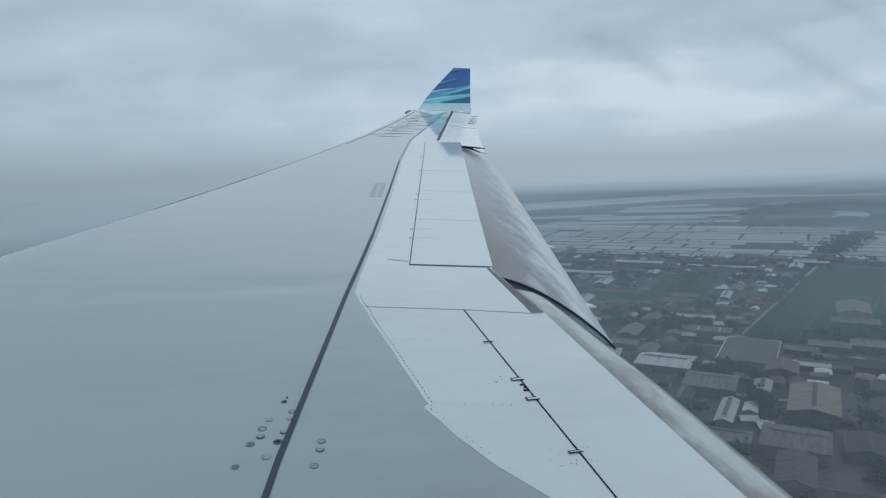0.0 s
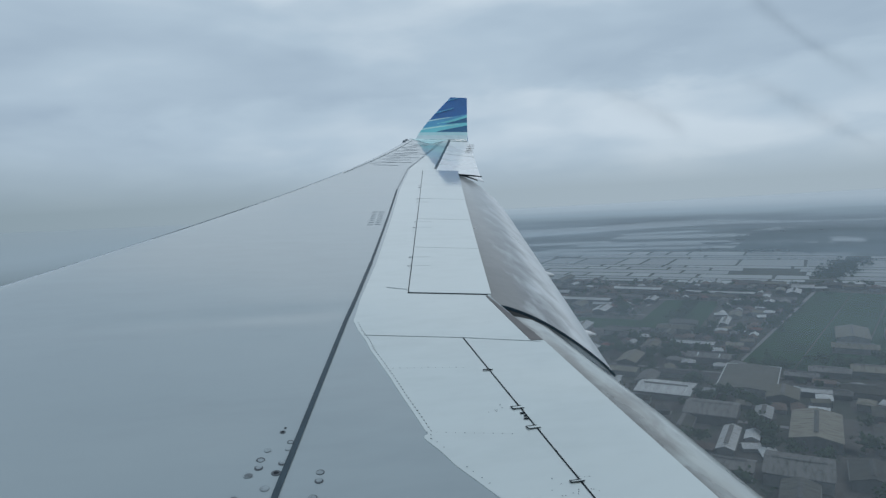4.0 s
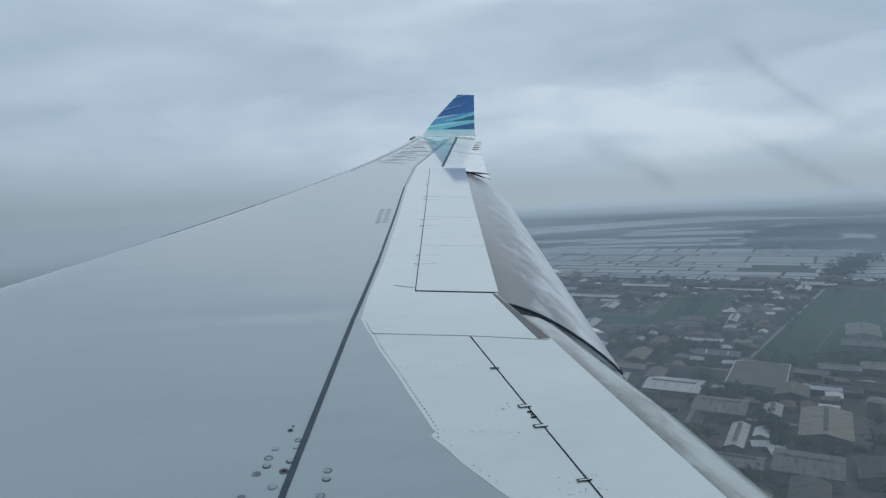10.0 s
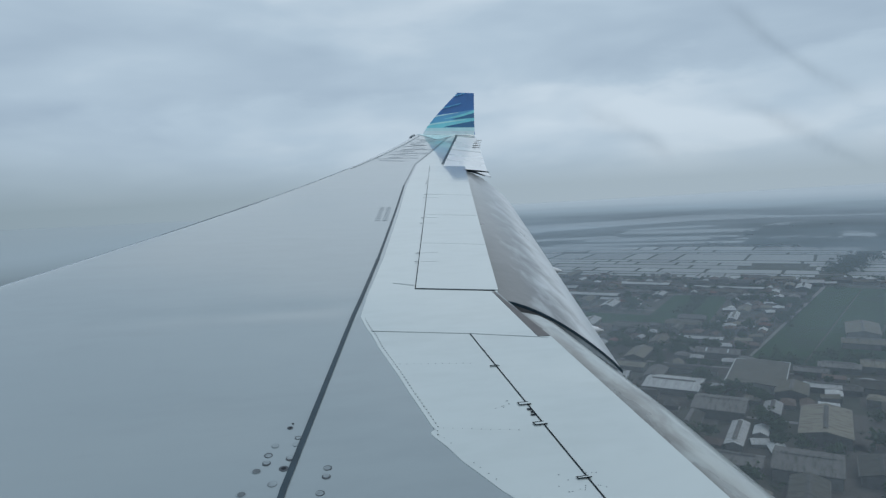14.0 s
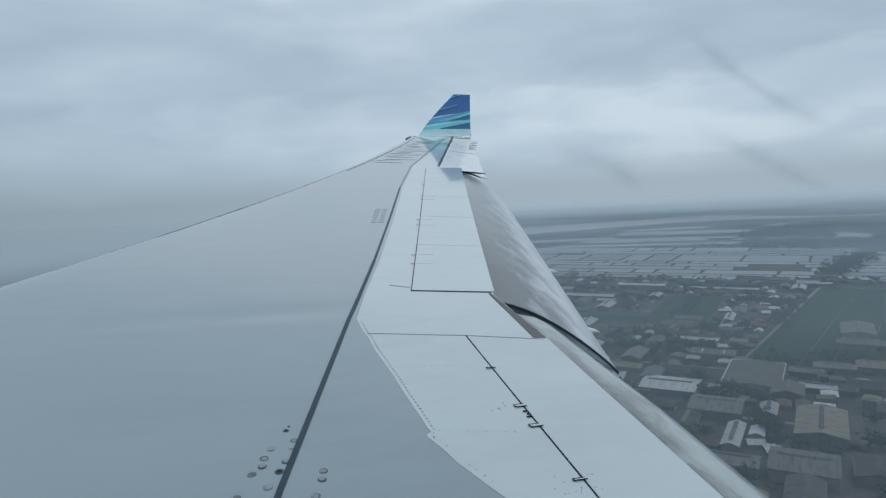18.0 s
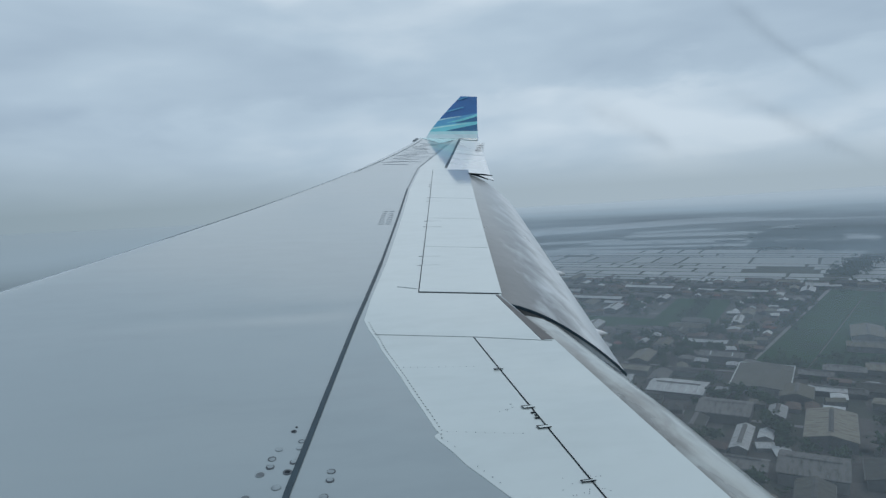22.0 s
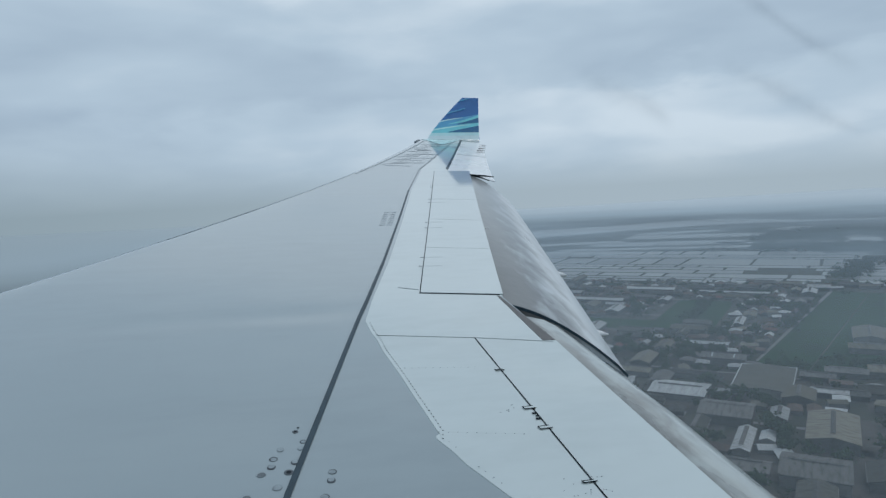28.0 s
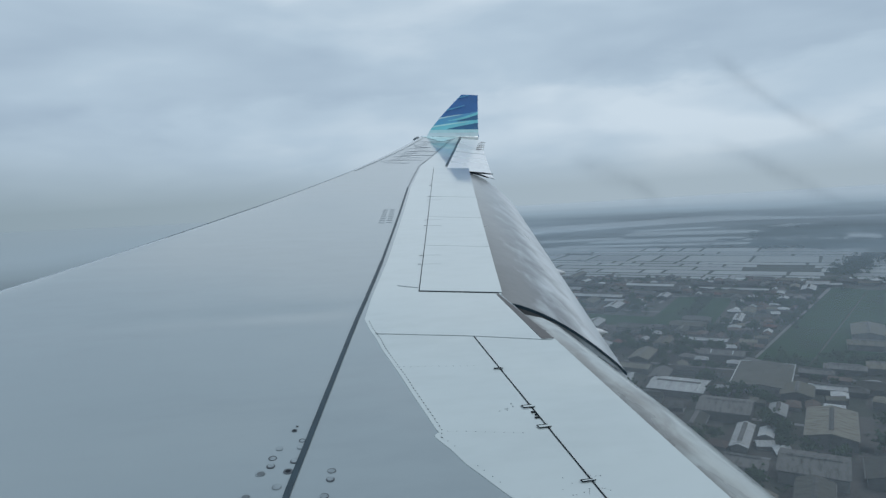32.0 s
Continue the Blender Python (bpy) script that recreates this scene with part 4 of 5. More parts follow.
def hip_roof(w, d, z, rise, over=0.7, thick=0.25):
    x, y = w / 2 + over, d / 2 + over
    r = max(0.3, y - x)
    v = [(-x, -y, z), (x, -y, z), (x, y, z), (-x, y, z), (0, -r, z + rise), (0, r, z + rise)]
    v += [(a, b, z - thick) for a, b, _ in v[:4]]
    return v, [(0, 1, 4), (1, 2, 5, 4), (2, 3, 5), (3, 0, 4, 5), (9, 8, 7, 6), (0, 6, 7, 1), (1, 7, 8, 2), (2, 8, 9, 3), (3, 9, 6, 0)]


def gable_wall(w, d, h, rise):
    """Walls up to the eaves with both gable ends closed."""
    x, y = w / 2, d / 2
    v = [(-x, -y, 0), (x, -y, 0), (x, y, 0), (-x, y, 0), (-x, -y, h), (x, -y, h), (x, y, h), (-x, y, h), (0, -y, h + rise * 0.97), (0, y, h + rise * 0.97)]
    return v, [(3, 2, 1, 0), (0, 1, 5, 8, 4), (2, 3, 7, 9, 6), (1, 2, 6, 5), (3, 0, 4, 7), (4, 8, 9, 7), (8, 5, 6, 9)]


def placed(verts, x, y, turn, z=0.0, k=1.0):
    c, s = math.cos(turn), math.sin(turn)
    return [(x + k * (a * c - b * s), y + k * (a * s + b * c), z + k * q) for a, b, q in verts]


def seen_side(x, y):
    """Distance and bearing of a place on the ground below the wing side."""
    return math.hypot(x, y), math.degrees(math.atan2(x, y))


STREET = radians(-46)
SC, SS = math.cos(STREET), math.sin(STREET)


def town(u, w):
    """Street coordinates to the ground."""
    return u * SC - w * SS, u * SS + w * SC


def street_place(x, y):
    """The ground to street coordinates."""
    return x * SC + y * SS, -x * SS + y * SC


rng = random.Random(31)

# broad river far out, narrowing towards the tail side
def river_banks(b):
    """Near bank's distance and the breadth of the river at a bearing."""
    return 2500 + 17 * (b - 22) + 60 * math.sin(b * 0.21), 120 + 300 / (1 + math.exp((b - 40.5) * 0.9)) + 40 * math.sin(b * 0.37)


river = []
for b in range(4, 78, 2):
    near, wide = river_banks(b)
    river.append((bearing(b, near), bearing(b, near + wide)))
v = [(*p, 0.5) for a, c in river for p in (a, c)]
f = [(2 * i, 2 * i + 1, 2 * i + 3, 2 * i + 2) for i in range(len(river) - 1)]
tagged(new("water", fix_normals(mesh_of("water", v, f, M_RIVER))), "broad pale grey river across the plain", "river", kind="structure")

# fish ponds: a wide mosaic of shallow water with thin earth banks between the sheets
POND_U, POND_W = (-1000.0, 900.0), (1212.0, 1690.0)
pond_sheets, w0 = [], POND_W[0]
while w0 < POND_W[1]:
    w1, u0 = w0 + rng.choice((30, 42, 55, 80, 110)) * rng.uniform(0.9, 1.1), POND_U[0] + rng.uniform(0, 60)
    while u0 < POND_U[1]:
        u1 = u0 + rng.choice((45, 60, 90, 130, 200, 280)) * rng.uniform(0.9, 1.1)
        x, y = town((u0 + u1) / 2, (w0 + w1) / 2)
        belt = 30 + 0.2 * (w0 - 1420)
        if u0 < belt - 14 < u1:
            u1 = belt - 14
        elif belt - 14 <= u0 < belt + 22:
            u0, u1 = belt + 22, max(u1, belt + 80)
        if noise.noise((x * 0.0035, y * 0.0035, 4.0)) > -0.62 and rng.random() > 0.05:
            e = w1 - rng.uniform(4, 7)
            q = [(u0, w0 + rng.uniform(0, 2)), (u1 - 4.5, w0 + rng.uniform(0, 3)), (u1 - rng.uniform(4.5, 7), e), (u0 + rng.uniform(0, 2), e)]
            pond_sheets.append([town(*p) for p in q])
        u0 = u1
    w0 = w1

# longer sheets of water between the mosaic and the river: centre, length, breadth, turn
SHEETS = ((1118, 1690, 440, 130, -33), (1330, 1850, 420, 150, -36), (1010, 1585, 520, 60, -34), (1308, 1497, 60, 260, 40), (1418, 1407, 50, 220, 40), (1708, 1842, 210, 90, 20), (878, 1917, 420, 90, -20),
          (598, 1917, 260, 80, -25), (1499, 1359, 75, 210, -47), (1388, 2027, 300, 80, -15), (458, 1717, 300, 90, -30), (1678, 1567, 60, 30, -30), (1588, 1467, 70, 30, -35))


def in_ponds(x, y):
    u, w = street_place(x, y)
    return POND_U[0] < u < POND_U[1] and POND_W[0] - 6 < w < POND_W[1] + 30


def in_sheet(x, y, pad=12):
    for cx, cy, w, d, turn in SHEETS:
        c, q = math.cos(radians(turn)), math.sin(radians(turn))
        if abs((x - cx) * c + (y - cy) * q) < w / 2 + pad and abs(-(x - cx) * q + (y - cy) * c) < d / 2 + pad:
            return True
    return False


bank = Heap()
bank.add([(*town(u, w), 0.2) for u, w in ((POND_U[0], POND_W[0] - 6), (POND_U[1] + 60, POND_W[0] - 6), (POND_U[1] + 60, w0 + 4), (POND_U[0], w0 + 4))], [(0, 1, 2, 3)])
for q in pond_sheets:
    flat("pond", q, 0.6, M_WATER, "shallow grey fish pond between earth banks", "pond", group="fish ponds")
bank.make("pond_banks", [M_BUND], "low earth banks between the fish ponds", "bank")
for cx, cy, w, d, turn in SHEETS:
    edge = []
    for i in range(28):
        q = 6.2832 * i / 28
        k = 1 + 0.10 * noise.noise((cx + 3 * math.cos(q), cy + 3 * math.sin(q), 2.0))
        cx1, cy1 = math.cos(q), math.sin(q)
        edge.append((k * w / 2 * math.copysign(abs(cx1) ** 0.35, cx1), k * d / 2 * math.copysign(abs(cy1) ** 0.35, cy1), 0))
    flat("pond", [p[:2] for p in placed(edge, cx, cy, radians(turn))], 0.62, M_WATER, "long pale sheet of pond water", "pond", group="fish ponds")

# green paddies near the town: centre, breadth, depth, turn
FIELDS = ((701, 566, 238, 470, -53.6), (545, 760, 78, 205, -46), (425, 754, 90, 60, -46), (400, 1074, 60, 46, -46), (950, 690, 150, 300, -50), (300, 745, 90, 70, -46))


def in_field(x, y, pad=4):
    for cx, cy, w, d, turn in FIELDS:
        c, q = math.cos(radians(turn)), math.sin(radians(turn))
        dx, dy = x - cx, y - cy
        if abs(dx * c + dy * q) < w / 2 + pad and abs(-dx * q + dy * c) < d / 2 + pad:
            return True
    return False


for cx, cy, w, d, turn in FIELDS:
    n = max(2, int(w / 45))
    for i in range(n):
        u0, u1 = -w / 2 + w * i / n + 0.8, -w / 2 + w * (i + 1) / n - 0.8
        q = placed([(u0, -d / 2, 0), (u1, -d / 2, 0), (u1, d / 2, 0), (u0, d / 2, 0)], cx, cy, radians(turn))
        flat("paddy_field", [p[:2] for p in q], 0.35, M_FIELD, "flat dark green rice paddy", "field", group="paddies", thick=0.3)

# roads on the street grid, and a pale one that runs along the great paddy to the ponds
roads = Heap()
for k in range(-8, 6):
    u = k * 118 + 14
    for j in range(11):
        w0, w1 = 150 + j * 116, 150 + (j + 1) * 116
        x, y = town(u, (w0 + w1) / 2)
        if in_field(x, y, 6) or noise.noise((u * 0.01, w0 * 0.006, 7.0)) < -0.12:
            continue
        roads.add([(*town(*p), 0.18) for p in ((u - 2.4, w0), (u + 2.4, w0), (u + 2.4, w1), (u - 2.4, w1))], [(0, 1, 2, 3)])
for k in range(2, 11):
    w = k * 128
    for j in range(14):
        u0, u1 = -900 + j * 118, -900 + (j + 1) * 118
        x, y = town((u0 + u1) / 2, w)
        if in_field(x, y, 6) or noise.noise((u0 * 0.006, w * 0.01, 1.0)) < -0.12:
            continue
        roads.add([(*town(*p), 0.22) for p in ((u0, w - 2.6), (u1, w - 2.6), (u1, w + 2.6), (u0, w + 2.6))], [(0, 1, 2, 3)])
a0, a1, side = Vector((372, 468)), Vector((822, 803)), Vector((0.597, -0.802)) * 4.5
roads.add([(p.x, p.y, 0.28) for p in (a0 - side, a0 + side, a1 + side, a1 - side)], [(0, 1, 2, 3)])
me = fix_normals(mesh_of("road", roads.v, roads.f, M_ROAD))
tagged(new("road", me), "narrow pale concrete town roads", "road", kind="structure")

# bare yards, drying grounds and worn lots
yards = Heap()
for i in range(1300):
    b, r = rng.uniform(10, 62), math.sqrt(rng.uniform(330 ** 2, 1500 ** 2))
    x, y = bearing(b, r)
    if in_field(x, y, 20) or in_ponds(x, y):
        continue
    w, d = rng.uniform(12, 52), rng.uniform(10, 38)
    t = STREET + rng.choice((0, math.pi / 2)) + rng.gauss(0, 0.06)
    q = placed([(-w / 2, -d / 2, 0), (w / 2, -d / 2, 0), (w / 2 * rng.uniform(0.8, 1.1), d / 2, 0), (-w / 2, d / 2 * rng.uniform(0.8, 1.1), 0)], x, y, t, 0.30 + 0.004 * (i % 25))
    yards.add(q, [(0, 1, 2, 3)])
yards.make("bare_yards", [M_SOIL], "bare brown soil yards between the buildings", "yard")

# ---- houses, sheds, trees
ROOFS = [M_TILE, M_ROOFG, M_TILE, M_ROOFB, M_ROOFR, M_ROOFW]
KINDS = []
for i, (w, d, h, rise, hip) in enumerate(((9, 12, 3.4, 2.4, True), (8, 11, 3.2, 2.2, False), (10, 15, 3.6, 2.6, True), (7, 13, 6.2, 1.8, False), (11, 13, 6.4, 2.4, True), (9, 17, 3.4, 1.8, False))):
    KINDS.append((w, d, h, rise, hip, i))
SHADE = ["brown clay tile", "grey sheet", "weathered brown tile", "rusty beige sheet", "red painted sheet", "pale sheet"]


def house_pieces(w, d, h, rise, hip):
    wall = gable_wall(w, d, h, 0.01 if hip else rise)
    roof = hip_roof(w, d, h, rise) if hip else gable_roof(w, d, h, rise)
    return wall, roof


protos = {}
for w, d, h, rise, hip, i in KINDS:
    (wv, wf), (rv, rf) = house_pieces(w, d, h, rise, hip)
    protos[i] = (fix_normals(mesh_of("wall", wv, wf, M_WALL)), [fix_normals(mesh_of("roof", rv, rf, m)) for m in ROOFS],
                 fix_normals(mesh_of("porch", *box_mesh(w * 0.6, 2.4, 0.25, h * 0.78 if h < 5 else 2.8), M_ROOFG)))


def house(x, y, turn, kind, roof):
    w, d, h, rise, hip, i = KINDS[kind]
    ob = tagged(new("house"), f"small rendered house under a {SHADE[roof]} roof", "house", group="town houses")
    ob.matrix_basis = Matrix.Translation((x, y, 0)) @ Matrix.Rotation(turn, 4, "Z")
    new("wall", protos[i][0]).parent = ob
    new("roof", protos[i][1][roof]).parent = ob
    porch = new("porch_roof", protos[i][2])
    porch.parent = ob
    porch.matrix_basis = Matrix.Translation((0, -d / 2 - 1.2, 0))
    return ob


SHED_SIZES = ((14, 32, 5.5, 2.4), (18, 40, 6.5, 2.8), (11, 26, 5, 2.0), (22, 30, 6.5, 3.0), (10, 44, 4.5, 1.8), (30, 58, 8, 3.0), (14, 76, 6, 2.2),
              (36, 44, 6, 2.2), (11, 100, 3.4, 1.3), (34, 36, 8, 3.4), (13, 18, 6, 2.2), (44, 76, 6.5, 2.0))
SHED_ROOFS = (M_ROOFG, M_ROOFW, M_ROOFB, M_ROOFD)
SHED_MESH = []
for w, d, h, rise in SHED_SIZES:
    slope = math.hypot(w / 2, rise)
    SHED_MESH.append((fix_normals(mesh_of("wall", *gable_wall(w, d, h, rise), M_WALL)),
                      [fix_normals(mesh_of("roof", *gable_roof(w, d, h, rise, 0.9, 0.3), m)) for m in SHED_ROOFS],
                      fix_normals(mesh_of("ridge_vent", *gable_roof(2.4, d * 0.8, h + rise + 0.5, 0.5, 0.3, 0.2), M_ROOFG)),
                      fix_normals(mesh_of("gutter", *box_mesh(0.5, d, 0.3), M_ROOFG)),
                      fix_normals(mesh_of("skylight_strip", *box_mesh(slope * 0.72, 1.3, 0.12), M_SKYLIGHT)),
                      fix_normals(mesh_of("parapet", *box_mesh(0.7, d + 2.4, 1.5), M_PARAPET)),
                      fix_normals(mesh_of("parapet", *box_mesh(w + 2.0, 0.7, 1.5), M_PARAPET))))


def shed(x, y, turn, size, roof, strips=0, walled=()):
    """strips: pale skylights down each slope; walled: which sides carry a white parapet."""
    w, d, h, rise = SHED_SIZES[size]
    what = ("dull grey", "pale", "rust brown", "dark brown")[roof]
    more = " and white parapets" if walled else " and skylight strips" if strips else ""
    ob = tagged(new("warehouse"), f"long warehouse with a {what} sheet roof{more}", "warehouse", group="warehouses")
    ob.matrix_basis = Matrix.Translation((x, y, 0)) @ Matrix.Rotation(turn, 4, "Z")
    meshes = SHED_MESH[size]
    new("wall", meshes[0]).parent = ob
    top = new("roof", meshes[1][roof])
    top.parent = ob
    if not walled:
        new("ridge_vent", meshes[2]).parent = ob
    for s in (-1, 1):
        g = new("gutter", meshes[3])
        g.parent = ob
        g.matrix_basis = Matrix.Translation((s * (w / 2 + 1.1), 0, h - 0.55))
        for i in range(strips):
            g = new("skylight_strip", meshes[4])
            g.parent = top
            g.matrix_basis = Matrix.Translation((s * w * 0.25, d * ((i + 0.5) / strips - 0.5), h + rise * 0.5 + 0.36)) @ Matrix.Rotation(s * math.atan2(rise, w / 2), 4, "Y")
    for kind, dx, dy in walled:
        g = new("parapet", meshes[5 + kind])
        g.parent = ob
        g.matrix_basis = Matrix.Translation((dx * (w / 2 + 0.7), dy * (d / 2 + 0.9), h - 0.4))
    return ob


taken = []


def is_free(x, y, r):
    return all((x - a) ** 2 + (y - b) ** 2 > (r + q) ** 2 for a, b, q in taken)


ALONG, ACROSS = STREET + math.pi / 2, STREET + math.pi
# the larger halls by their places: x, y, turn, size, roof, skylights, parapets
HALLS = ((323, 472, ALONG, 7, 1, 5, ()), (402, 464, STREET, 11, 3, 0, ((0, -1, 0), (0, 1, 0), (1, 0, 1))), (366, 507, ALONG, 4, 0, 0, ()), (395, 419, STREET, 3, 2, 0, ()),
         (424, 418, ALONG, 2, 1, 0, ()), (434, 408, ALONG, 2, 0, 0, ()), (358, 350, STREET, 5, 2, 0, ()), (298, 304, ALONG, 9, 0, 0, ()), (320, 409, ALONG, 9, 0, 0, ()),
         (297, 363, STREET, 4, 1, 0, ()), (456, 400, ALONG, 3, 3, 0, ()), (388, 318, STREET, 1, 3, 0, ()), (330, 283, STREET, 3, 3, 0, ()), (352, 392, STREET, 2, 1, 0, ()),
         (607, 546, STREET, 5, 2, 0, ()), (650, 520, ALONG, 9, 2, 0, ()), (565, 505, ALONG, 1, 2, 0, ()), (510, 440, ALONG, 3, 2, 0, ()), (480, 455, ALONG, 0, 0, 0, ()),
         (430, 350, ALONG, 3, 3, 0, ()), (270, 275, STREET, 1, 3, 0, ()), (262, 330, ALONG, 1, 0, 0, ()), (420, 540, ALONG, 1, 0, 2, ()), (445, 600, ALONG, 4, 1, 0, ()),
         (400, 610, STREET, 0, 2, 0, ()), (470, 665, ALONG, 1, 2, 0, ()), (350, 570, STREET, 1, 2, 0, ()), (300, 600, ALONG, 0, 1, 0, ()), (330, 660, STREET, 1, 2, 0, ()),
         (500, 690, ALONG, 0, 0, 0, ()), (585, 700, STREET, 0, 2, 0, ()), (600, 950, ALONG, 6, 1, 0, ()), (690, 860, ALONG, 8, 1, 0, ()), (480, 905, ALONG, 6, 1, 0, ()),
         (420, 960, ALONG, 4, 1, 0, ()), (510, 1020, ALONG, 6, 0, 0, ()), (600, 900, ALONG, 4, 0, 0, ()))
for x, y, turn, size, roof, strips, walled in HALLS:
    w, d = SHED_SIZES[size][:2]
    reach = abs(d - w) / 2
    dx, dy = -math.sin(turn), math.cos(turn)
    for k in (-1, -0.5, 0, 0.5, 1):
        taken.append((x + dx * reach * k, y + dy * reach * k, w * 0.55))
    shed(x, y, turn, size, roof, strips, walled)
# a row of joined gables by the paddies
for i in range(5):
    x, y = 636 + 15.0 * i, 786 - 13.0 * i
    shed(x, y, ACROSS, 10, 1 if i % 2 else 0)
    taken.append((x, y, 12))

count = 0
for i in range(2600):
    if count >= 95:
        break
    b, r = rng.uniform(14, 58), math.sqrt(rng.uniform(350 ** 2, (700 if i < 40 else 1400) ** 2))
    x, y = bearing(b, r)
    size = rng.choice((0, 1, 1, 2, 3, 4, 5, 6, 6))
    if r < 620:
        size = rng.choice((0, 2, 3, 1))
    w, d = SHED_SIZES[size][:2]
    rad = max(w, d) * 0.5
    if in_field(x, y, rad) or in_ponds(x, y) or not is_free(x, y, rad * 0.9):
        continue
    taken.append((x, y, rad * 0.95))
    count += 1
    shed(x, y, STREET + rng.choice((0, math.pi / 2, math.pi / 2)) + rng.gauss(0, 0.05), size, rng.choice((0, 0, 3, 3, 2, 2, 1, 1) if r < 800 else (0, 0, 2, 1, 1, 1)))

far_houses, spots, plots = Heap(), [], []
CELL = 14.0
for iu in range(-70, 40):
    for iw in range(10, 112):
        x, y = town(iu * CELL + rng.uniform(-4, 4), iw * CELL + rng.uniform(-4, 4))
        r, b = seen_side(x, y)
        if not (345 < r < 1500 and 11 < b < 62):
            continue
        if in_field(x, y, 9) or in_ponds(x, y) or not is_free(x, y, 8):
            continue
        if (iu * CELL - 14 + 5) % 118 < 10 or (iw * CELL + 5) % 128 < 10:
            continue
        p = noise.noise((x * 0.006, y * 0.006, 3.0))
        chance = rng.random()
        if chance < (0.62 if r > 620 else 0.40) + 0.75 * p and noise.noise((x * 0.011, y * 0.011, 8.0)) < 0.22:
            kind, roof = rng.randrange(6), rng.choice((0, 0, 1, 1, 1, 2, 2, 3, 3, 4, 5, 5))
            turn = STREET + rng.choice((0, math.pi / 2, math.pi, -math.pi / 2)) + rng.gauss(0, 0.2)
            plots.append((r if b > 22 else r + 600, x, y, turn, kind, roof))
        elif chance < 0.93:
            spots.append((x, y, r))
for i, (r, x, y, turn, kind, roof) in enumerate(sorted(plots)):
    if i < 300:
        house(x, y, turn, kind, roof)
    else:
        w, d, h, rise, hip, k = KINDS[kind]
        (wv, wf), (rv, rf) = house_pieces(w, d, h, rise, hip)
        far_houses.add(placed(wv, x, y, turn), wf, 0)
        far_houses.add(placed(rv, x, y, turn), rf, 1 + roof)
far_houses.make("distant_houses", [M_WALL] + ROOFS, "crowded small houses of the hazy distant town", "houses")


def crown_pieces(seed, clumps, size):
    """A ragged crown of many small leaf clumps on a few limbs."""
    q = random.Random(seed)
    verts, faces = [], []
    heads = [(q.uniform(-0.45, 0.45) * size, q.uniform(-0.45, 0.45) * size, q.uniform(0.55, 1.05) * size) for _ in range(6)]
    for i in range(clumps):
        hx, hy, hz = q.choice(heads)
        px, py, pz = hx + q.gauss(0, 0.22) * size, hy + q.gauss(0, 0.22) * size, hz + q.gauss(0, 0.16) * size
        r = q.uniform(0.09, 0.19) * size
        k = len(verts)
        for dx, dy, dz in ((1, 0, 0), (-0.5, 0.87, 0.1), (-0.5, -0.87, -0.1), (0, 0, 0.8), (0.1, 0, -0.7)):
            verts.append((px + r * dx * q.uniform(0.7, 1.3), py + r * dy * q.uniform(0.7, 1.3), pz + r * dz * q.uniform(0.7, 1.3)))
        faces += [(k, k + 1, k + 3), (k + 1, k + 2, k + 3), (k + 2, k, k + 3), (k + 1, k, k + 4), (k + 2, k + 1, k + 4), (k, k + 2, k + 4)]
    return verts, faces


def trunk_pieces(h, r0):
    rings = [[(x + r * math.cos(a), 0.3 * x + r * math.sin(a), z) for a in [6.2832 * i / 6 for i in range(6)]] for x, r, z in ((0, r0, 0), (0.1, r0 * 0.7, h * 0.5), (0.3, r0 * 0.3, h))]
    return loft(rings)


TREES = []
for i in range(5):
    cv, cf = crown_pieces(50 + i, 110, 6.5)
    TREES.append((mesh_of("crown", cv, cf, M_LEAF), fix_normals(mesh_of("trunk", *trunk_pieces(5.2, 0.35), M_BARK))))
FAR_TREES = [crown_pieces(80 + i, 26, 6.5) for i in range(5)]
woods = Heap()
near = sorted(spots, key=lambda p: p[2])
for i, (x, y, r) in enumerate(near):
    turn, k = rng.uniform(0, 6.28), rng.uniform(0.8, 1.7)
    if i < 300:
        ob = tagged(new("tree"), "dark green broadleaf tree among the houses", "tree", group="town trees")
        ob.matrix_basis = Matrix.Translation((x, y, 0)) @ Matrix.Rotation(turn, 4, "Z") @ Matrix.Scale(k, 4)
        new("trunk", TREES[i % 5][1]).parent = ob
        new("crown", TREES[i % 5][0]).parent = ob
    else:
        for _ in range(2 if r < 1000 else 1):
            cv, cf = FAR_TREES[rng.randrange(5)]
            woods.add(placed(cv, x + rng.uniform(-6, 6), y + rng.uniform(-6, 6), turn, -0.6, k * (0.85 if r < 1000 else 0.62)), cf)
for i in range(2600):
    b, r = rng.uniform(-24, 64), math.sqrt(rng.uniform(1450 ** 2, 3600 ** 2))
    x, y = bearing(b, r)
    near_bank, wide = river_banks(b)
    if noise.noise((x * 0.0022, y * 0.0022, 9.0)) < 0.0 or in_ponds(x, y) or near_bank - 15 < r < near_bank + wide + 15 or in_sheet(x, y):
        continue
    cv, cf = FAR_TREES[rng.randrange(5)]
    woods.add(placed(cv, x, y, rng.uniform(0, 6.28), -1, rng.uniform(0.9, 1.6)), cf)
for i in range(2600):
    b, r = rng.uniform(40.0, 58), math.sqrt(rng.uniform(1690 ** 2, 2480 ** 2))
    x, y = bearing(b, r)
    if in_ponds(x, y) or in_sheet(x, y):
        continue
    cv, cf = FAR_TREES[rng.randrange(5)]
    woods.add(placed(cv, x, y, rng.uniform(0, 6.28), -1, rng.uniform(0.9, 1.5)), cf)
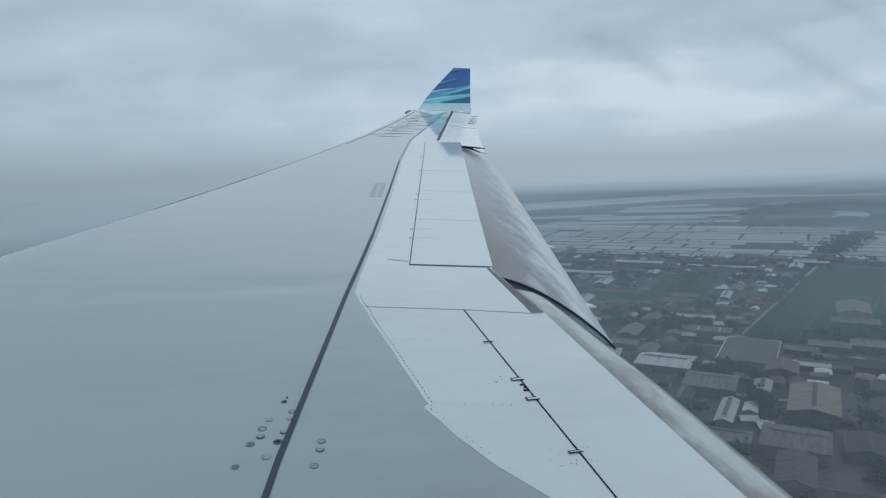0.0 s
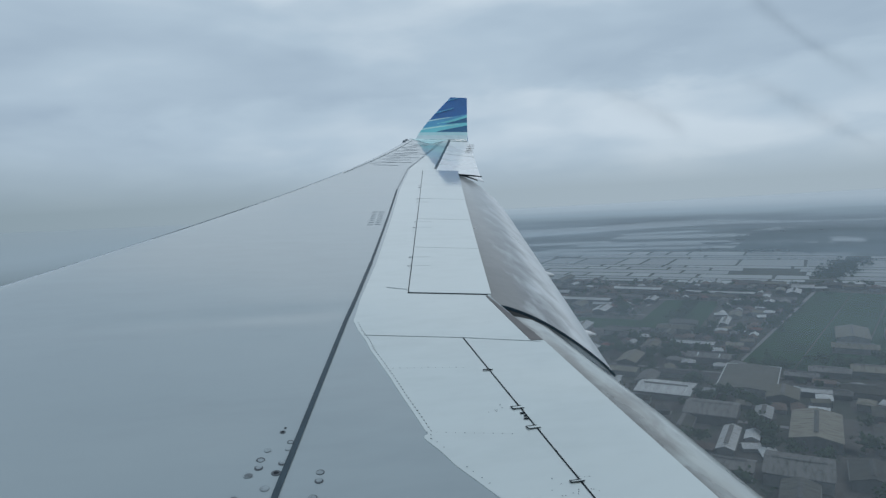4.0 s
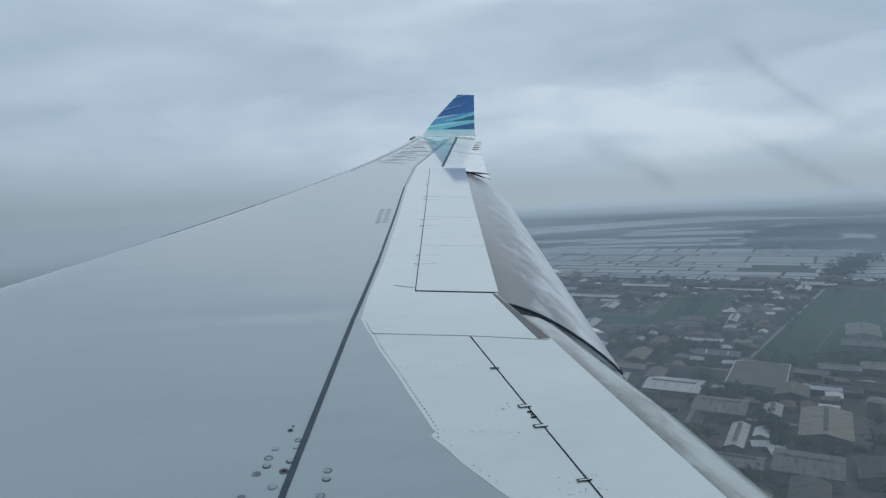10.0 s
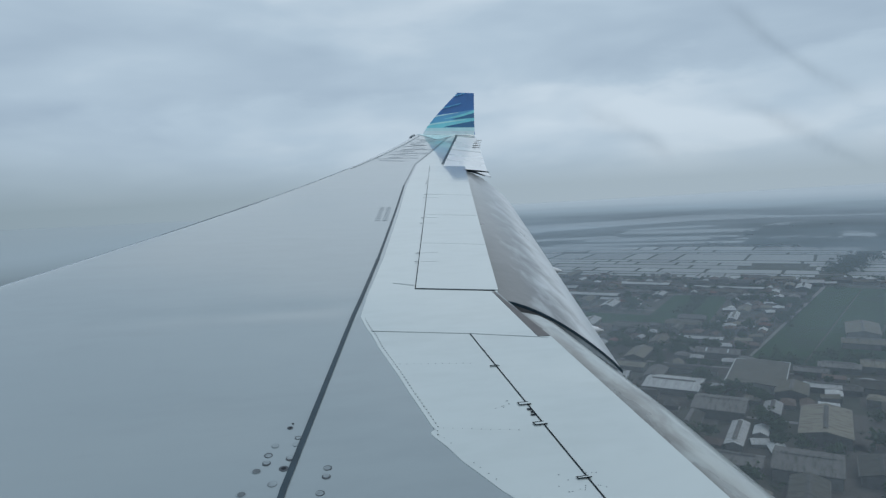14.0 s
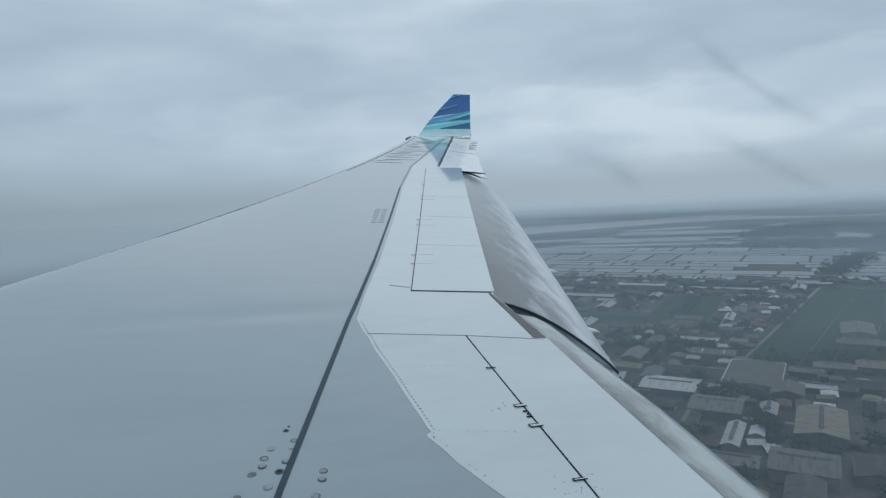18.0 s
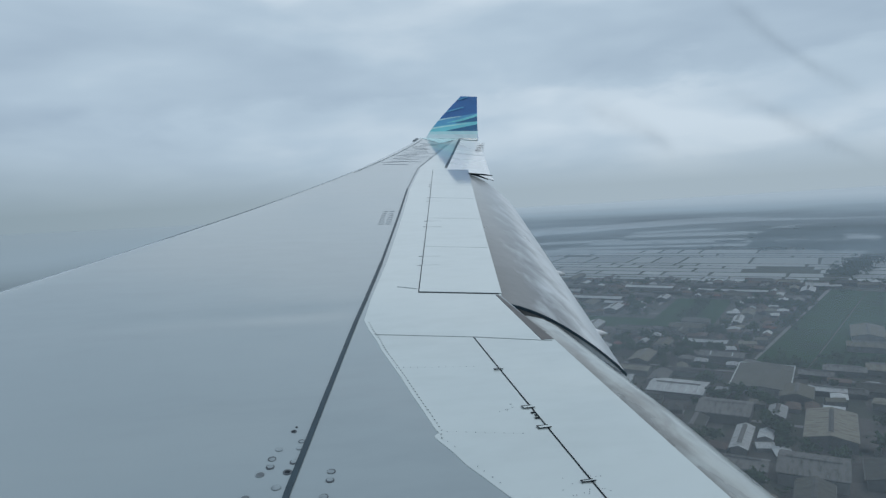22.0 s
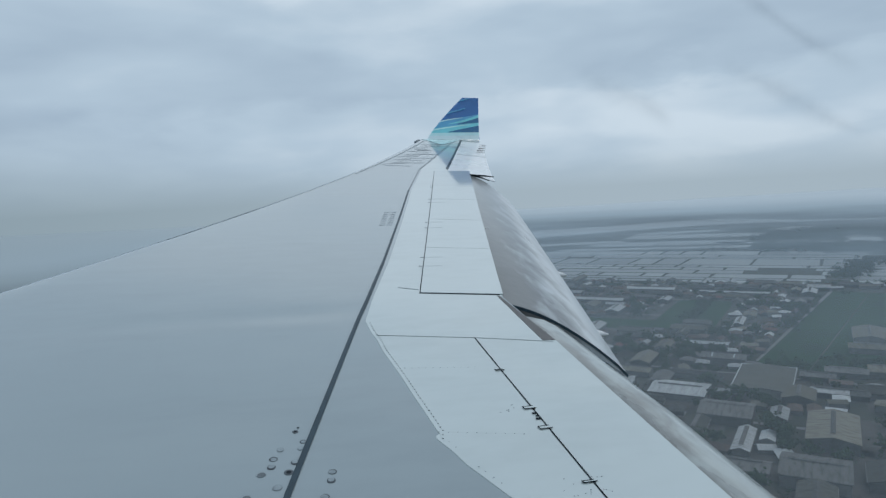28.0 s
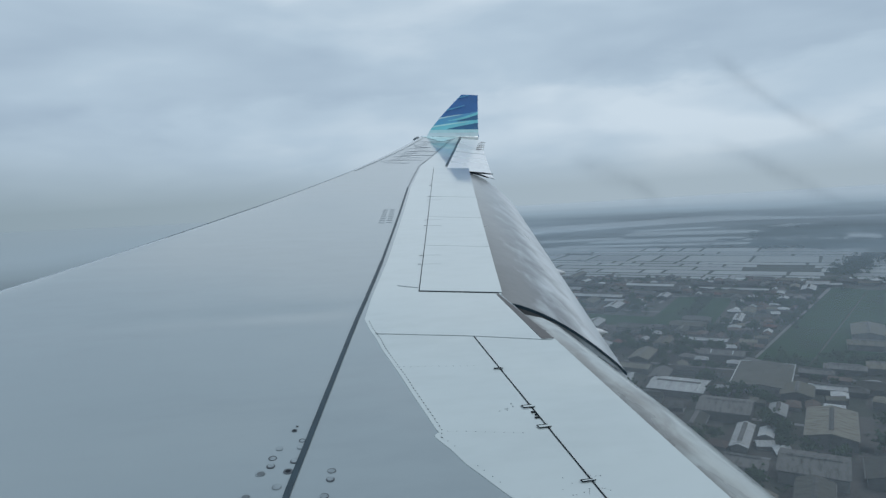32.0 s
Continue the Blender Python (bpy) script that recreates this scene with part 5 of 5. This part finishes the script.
# tree belts: across the ponds, below the great paddy and round the smaller ones
for x0, y0, x1, y1, wide, n in ((930, 890, 1190, 1056, 17, 260), (425, 508, 590, 448, 14, 110), (590, 448, 760, 400, 14, 90), (480, 690, 620, 830, 5, 70), (520, 1090, 930, 800, 6, 150),
                                (300, 520, 430, 640, 10, 90), (560, 610, 800, 800, 4, 60), (640, 900, 830, 780, 12, 110)):
    for i in range(n):
        k, off = rng.random(), rng.gauss(0, wide)
        L = math.hypot(x1 - x0, y1 - y0)
        x, y = lerp(x0, x1, k) - (y1 - y0) / L * off, lerp(y0, y1, k) + (x1 - x0) / L * off
        if is_free(x, y, 6):
            cv, cf = FAR_TREES[rng.randrange(5)]
            woods.add(placed(cv, x, y, rng.uniform(0, 6.28), -0.8, rng.uniform(0.5, 1.2)), cf)
for i in range(2200):
    b, r = rng.uniform(14, 60), math.sqrt(rng.uniform(340 ** 2, 1050 ** 2))
    x, y = bearing(b, r)
    if in_field(x, y, 2) or not is_free(x, y, 4) or noise.noise((x * 0.02, y * 0.02, 5.0)) < -0.05:
        continue
    cv, cf = FAR_TREES[rng.randrange(5)]
    woods.add(placed(cv, x, y, rng.uniform(0, 6.28), -0.5, rng.uniform(0.25, 0.7)), cf)
woods.make("distant_trees", [M_LEAF], "dark green tree clumps fading into the haze", "trees")


# apartment towers beyond the town
def tower(b, r, w, d, floors, turn):
    x, y = bearing(b, r)
    ob = tagged(new("apartment_tower"), "tall grey concrete apartment tower in haze", "building", group="apartment towers")
    ob.matrix_basis = Matrix.Translation((x, y, 0)) @ Matrix.Rotation(turn, 4, "Z")
    h = floors * 3.2
    part("wall", *box_mesh(w, d, h), M_TOWER, ob)
    part("roof", *box_mesh(w + 0.8, d + 0.8, 1.0, h), M_TOWER, ob)
    part("lift_house", *box_mesh(w * 0.35, d * 0.5, 4.5, h + 1.0), M_TOWER, ob)
    strip = fix_normals(mesh_of("window_band", *box_mesh(w * 0.82, 0.3, 1.5), M_WIN))
    side = fix_normals(mesh_of("window_band", *box_mesh(0.3, d * 0.7, 1.5), M_WIN))
    for i in range(1, floors):
        for s in (-1, 1):
            g = new("window_band", strip)
            g.parent = ob
            g.matrix_basis = Matrix.Translation((0, s * (d / 2 + 0.05), i * 3.2))
            g = new("window_band", side)
            g.parent = ob
            g.matrix_basis = Matrix.Translation((s * (w / 2 + 0.05), 0, i * 3.2))
    for k in (-0.45, 0.0, 0.45):
        part("pier", *box_mesh(1.6, d + 1.2, h), M_TOWER, ob)
        ob.children[-1].matrix_basis = Matrix.Translation((k * w, 0, 0))


tower(52.1, 1400, 34, 44, 29, radians(-50))
tower(53.9, 1400, 34, 44, 28, radians(-50))
tower(56.5, 1290, 50, 44, 29, radians(-50))
